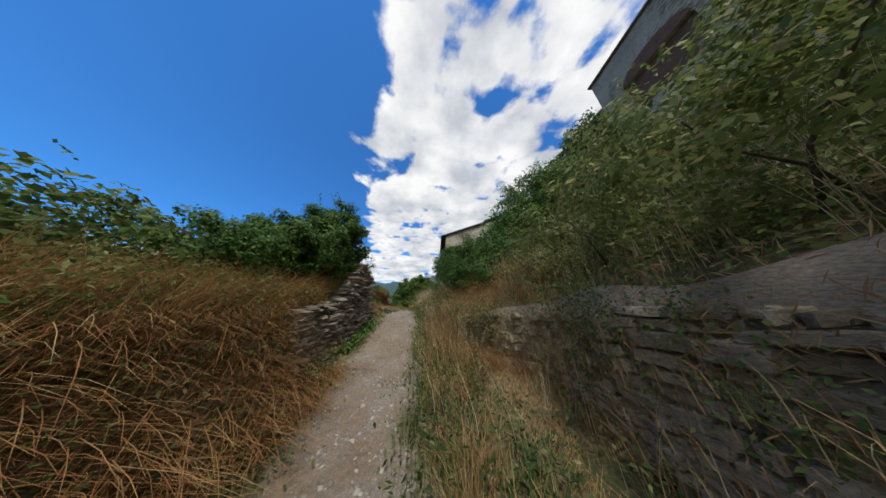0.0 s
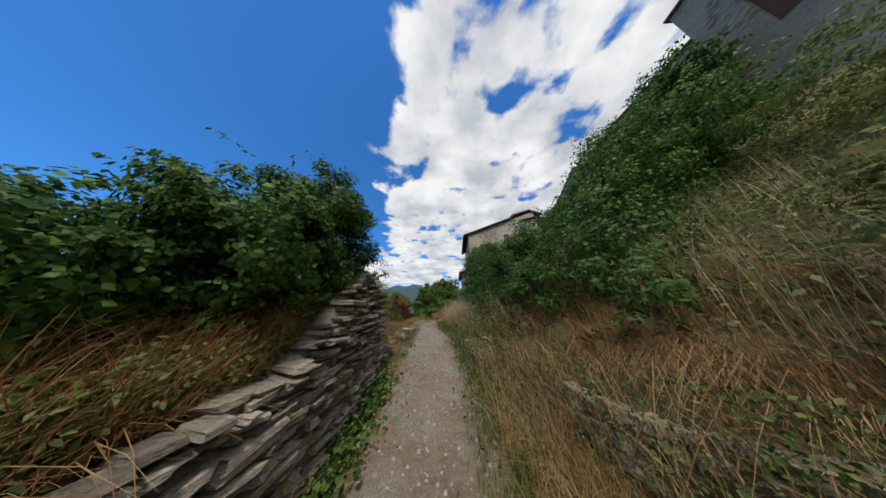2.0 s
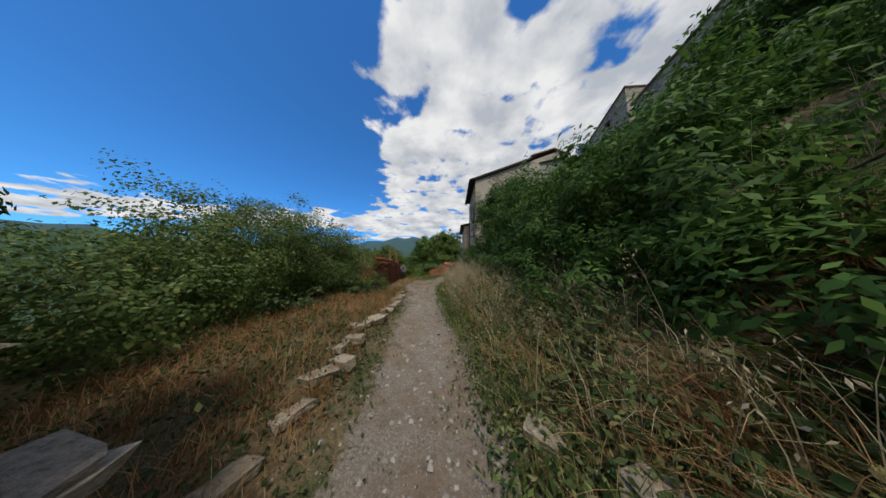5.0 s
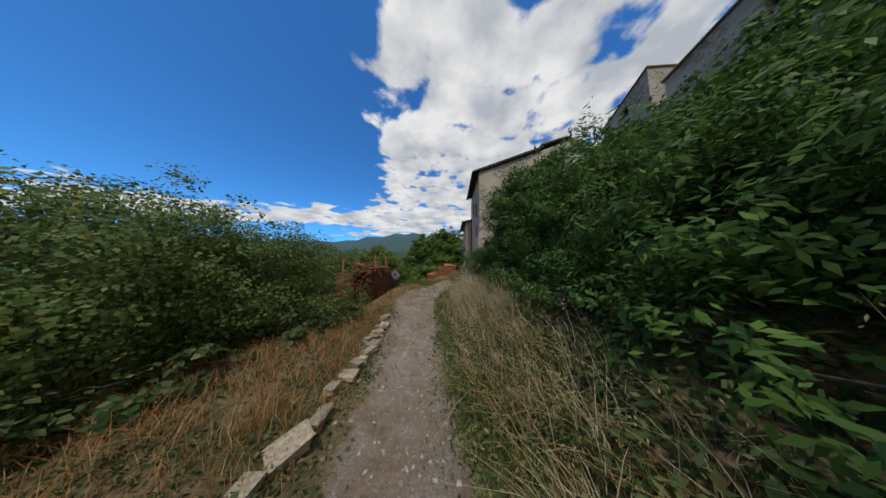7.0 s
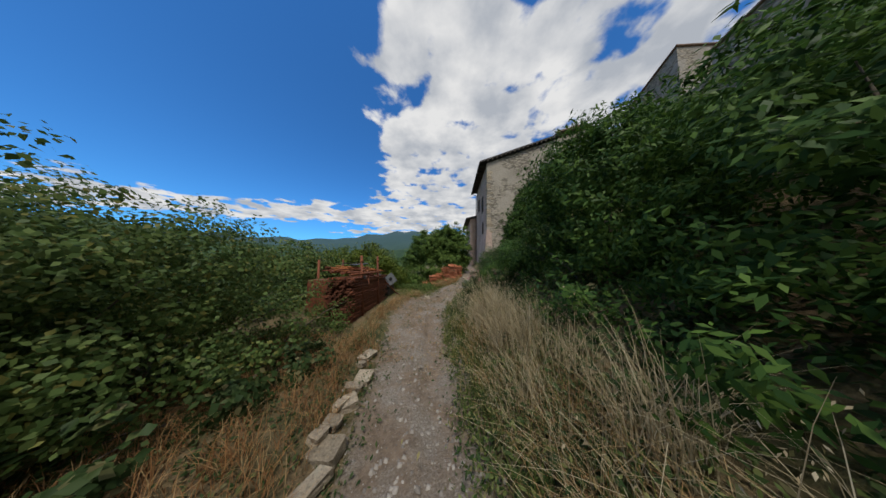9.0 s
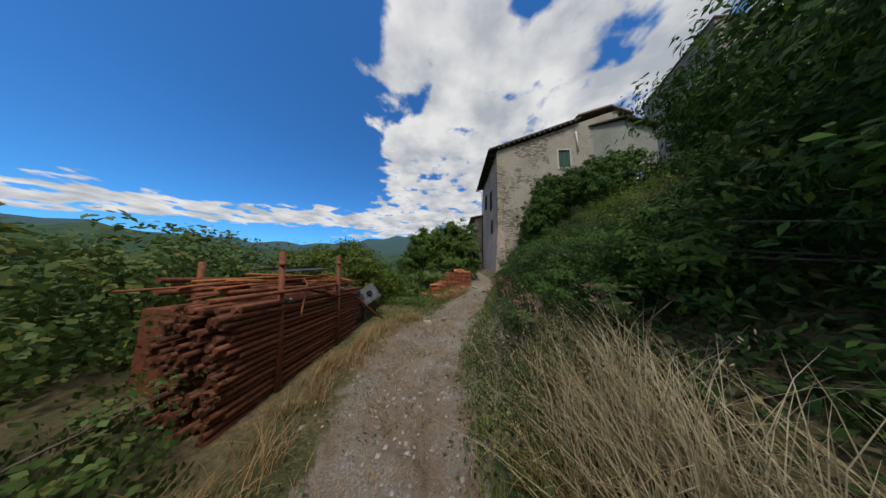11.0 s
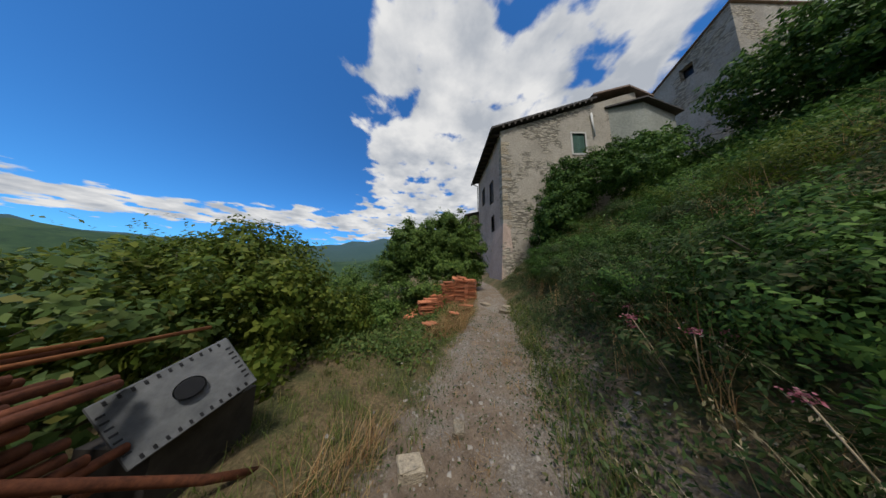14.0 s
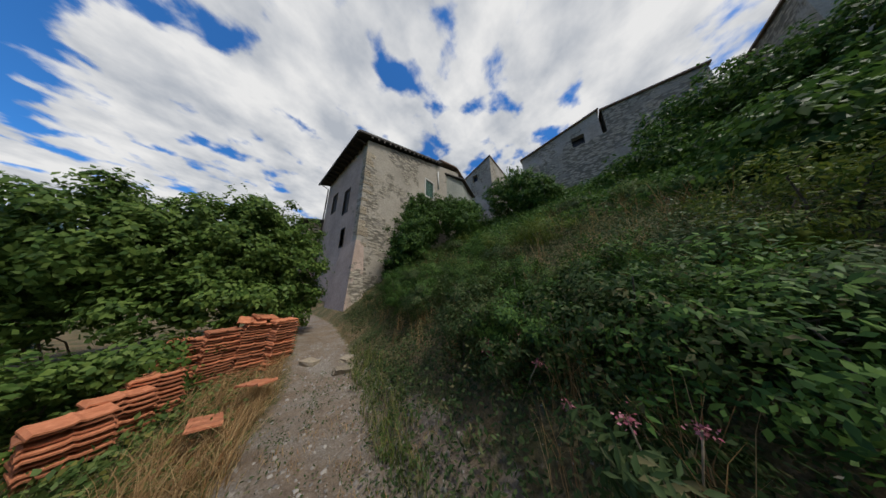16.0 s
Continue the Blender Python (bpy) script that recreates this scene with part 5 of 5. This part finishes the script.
tagged(quad_mesh("wild_oats", np.concatenate([V1, V2]), np.concatenate([Q1, Q2 + len(V1)]), PALE), "pale dry wild oats with hanging seed heads", "grass", kind="stuff")



def wall_cover(name, label, n, m, y0, y1, out, length, width, mat, seed):
    """Leaves hanging in clumps on the face of the right wall."""
    rng = np.random.default_rng(seed)
    cy = rng.uniform(y0, y1, m)
    lo, hi = path_z(cy) + 0.05, WALL_R_TOP + 0.1
    cz = lo + (hi - lo) * rng.random(m) ** 0.6
    rr = rng.uniform(0.08, 0.26, m)
    k = rng.integers(0, m, n)
    y = cy[k] + rng.normal(0, 1, n) * rr[k]
    z = np.minimum(cz[k] + rng.normal(0, 1, n) * rr[k] * 1.2, hi + 0.1)
    x = wall_r(y) - rng.uniform(0.0, out, n)
    z = np.maximum(z, height(x, y))
    N = unit(rng.normal(size=(n, 3)) * 0.5 + np.array([-0.8, 0, 0.55]))
    V, Q = leaves(rng, np.stack([x, y, z], 1), N, length, width, 0.6)
    return tagged(quad_mesh(name, V, Q, mat), label, "plants", kind="stuff")


wall_cover("wall_weeds", "leafy bramble trailing down the right stone wall", 8000, 44, -4.2, 1.6, 0.2, 0.036, 0.022, BRAMBLE, 39)
wall_cover("wall_weeds", "dry litter caught on the right stone wall", 5000, 50, -4.2, 1.8, 0.12, 0.09, 0.006, DRYGRASS, 56)
rng = np.random.default_rng(57)
n = 3600
y = rng.uniform(-4.2, 1.9, n)
x = wall_r(y) - rng.uniform(-0.1, 0.3, n)
z0 = np.maximum(height(x, y), path_z(y) + rng.uniform(0, 1, n) ** 2 * 1.0)
V, Q = grass(rng, np.stack([x, y, np.minimum(z0, WALL_R_TOP + 0.1)], 1), np.full(n, 0.4), 0.004, 0.5, (-0.3, 0, -0.35))
tagged(quad_mesh("dry_grass", V, Q, DRYGRASS), "pale dry grass rooted in the wall joints", "grass", kind="stuff")
herbs("bank_weeds", "green leafy weeds on the left bank", 20000, -2.0, 0.1, -4.0, 0.2, 0.42, 0.042, 0.02, BRAMBLE, 40, False)
# separate low shrubs dotted over the slope
rs = random.Random(77)
for k in range(30):
    y = rs.uniform(9.9, 19.5)
    x = float(path_x(y)) + 2.0 + 6.0 * rs.random() ** 1.3
    s = rs.uniform(0.35, 0.8)
    z = float(height(x, y)) + 0.3 * s
    bl = [(x + rs.uniform(-.3, .3), y + rs.uniform(-.3, .3), z + rs.uniform(0, .2), s * rs.uniform(.7, 1.2), s * rs.uniform(.7, 1.2), s * rs.uniform(.5, .95)) for _ in range(3)]
    mt = (HERB, ELDER, BRAMBLE, IVY, ACACIA)[rs.choice((0, 0, 1, 1, 2, 2, 3, 4))]
    sh = bush("low_shrub", {HERB: "grey-green herb clump on the slope", ELDER: "bright green leafy shrub on the slope", BRAMBLE: "bramble clump on the slope", IVY: "dark ivy clump on the slope", ACACIA: "yellow-green shrub on the slope"}[mt], "shrub", bl, int(3600 * s / 0.5), 0.052, 0.022, mt, 300 + k, 3, "slope shrubs", flat=True)
    spray_part(sh, 400 + k, mt, bl, 36, 7, 0.3, 0.05, 0.02)

# leafy shrubs at the foot of the slope
for k in range(24):
    y = 9.9 + k * 0.36 + rs.uniform(-0.1, 0.1)
    x = float(path_x(y)) + rs.uniform(1.75, 2.8)
    s = rs.uniform(0.4, 0.65)
    z = float(height(x, y)) + 0.35 * s
    bl = [(x + rs.uniform(-.3, .3), y + rs.uniform(-.3, .3), z + rs.uniform(0, .3), s * rs.uniform(.7, 1.1), s * rs.uniform(.7, 1.1), s * rs.uniform(.6, 1.0)) for _ in range(3)]
    mt = (ELDER, IVY, ELDER, HERB)[k % 4]
    sh = bush("low_shrub", {HERB: "grey-green herb clump on the slope", ELDER: "dark green leafy shrub beside the path", IVY: "dark ivy clump on the slope"}[mt], "shrub", bl, 8200, 0.042, 0.019, mt, 500 + k, 3, "slope shrubs", flat=True)
    spray_part(sh, 600 + k, mt, bl, 44, 8, 0.28, 0.042, 0.018)

# pink flowering valerian
VAL = thing("flowering_plant", "bushy green plant with pink flower clusters", "flower", "pink flowers")
rng = np.random.default_rng(70)
pl = [(0.95, 11.0, 1.45, 0.3, 0.35, 0.3)]
P, N = blob_points(rng, [(0, 0, 0.28, 0.35, 0.4, 0.26)], 900, 0.8)
V, Q = leaves(rng, P, N, 0.075, 0.022, 0.0)
quad_mesh("foliage", V, Q, HERB, VAL)
for k in range(5):
    a, rr = rng.uniform(0, 6.28), rng.uniform(0.15, 0.42)
    c = np.array([rr * math.cos(a), rr * math.sin(a), rng.uniform(0.38, 0.56)])
    bm = bmesh.new(); tube(bm, [(c[0] * 0.3, c[1] * 0.3, 0.0), (c[0] * 0.7, c[1] * 0.7, c[2] * 0.6), tuple(c)], 0.004, 5)
    part("stem", bm, STALK, VAL)
    P = c + rng.normal(0, 1, (60, 3)) * np.array([0.022, 0.022, 0.014])
    V, Q = leaves(rng, P, unit(rng.normal(size=P.shape) + np.array([0, 0, 1])), 0.016, 0.012, 0)
    quad_mesh("flower_head", V, Q, PINK, VAL)
spots = [(0.85, 11.2), (1.2, 12.1), (0.75, 10.3), (1.6, 13.0), (1.3, 9.7)]
for k, (x, y) in enumerate(spots):
    m = pose(x, y, float(height(x, y)), 0, 0, 67 * k)
    if k == 0:
        VAL.matrix_basis = m
    else:
        copy_thing(VAL, m)
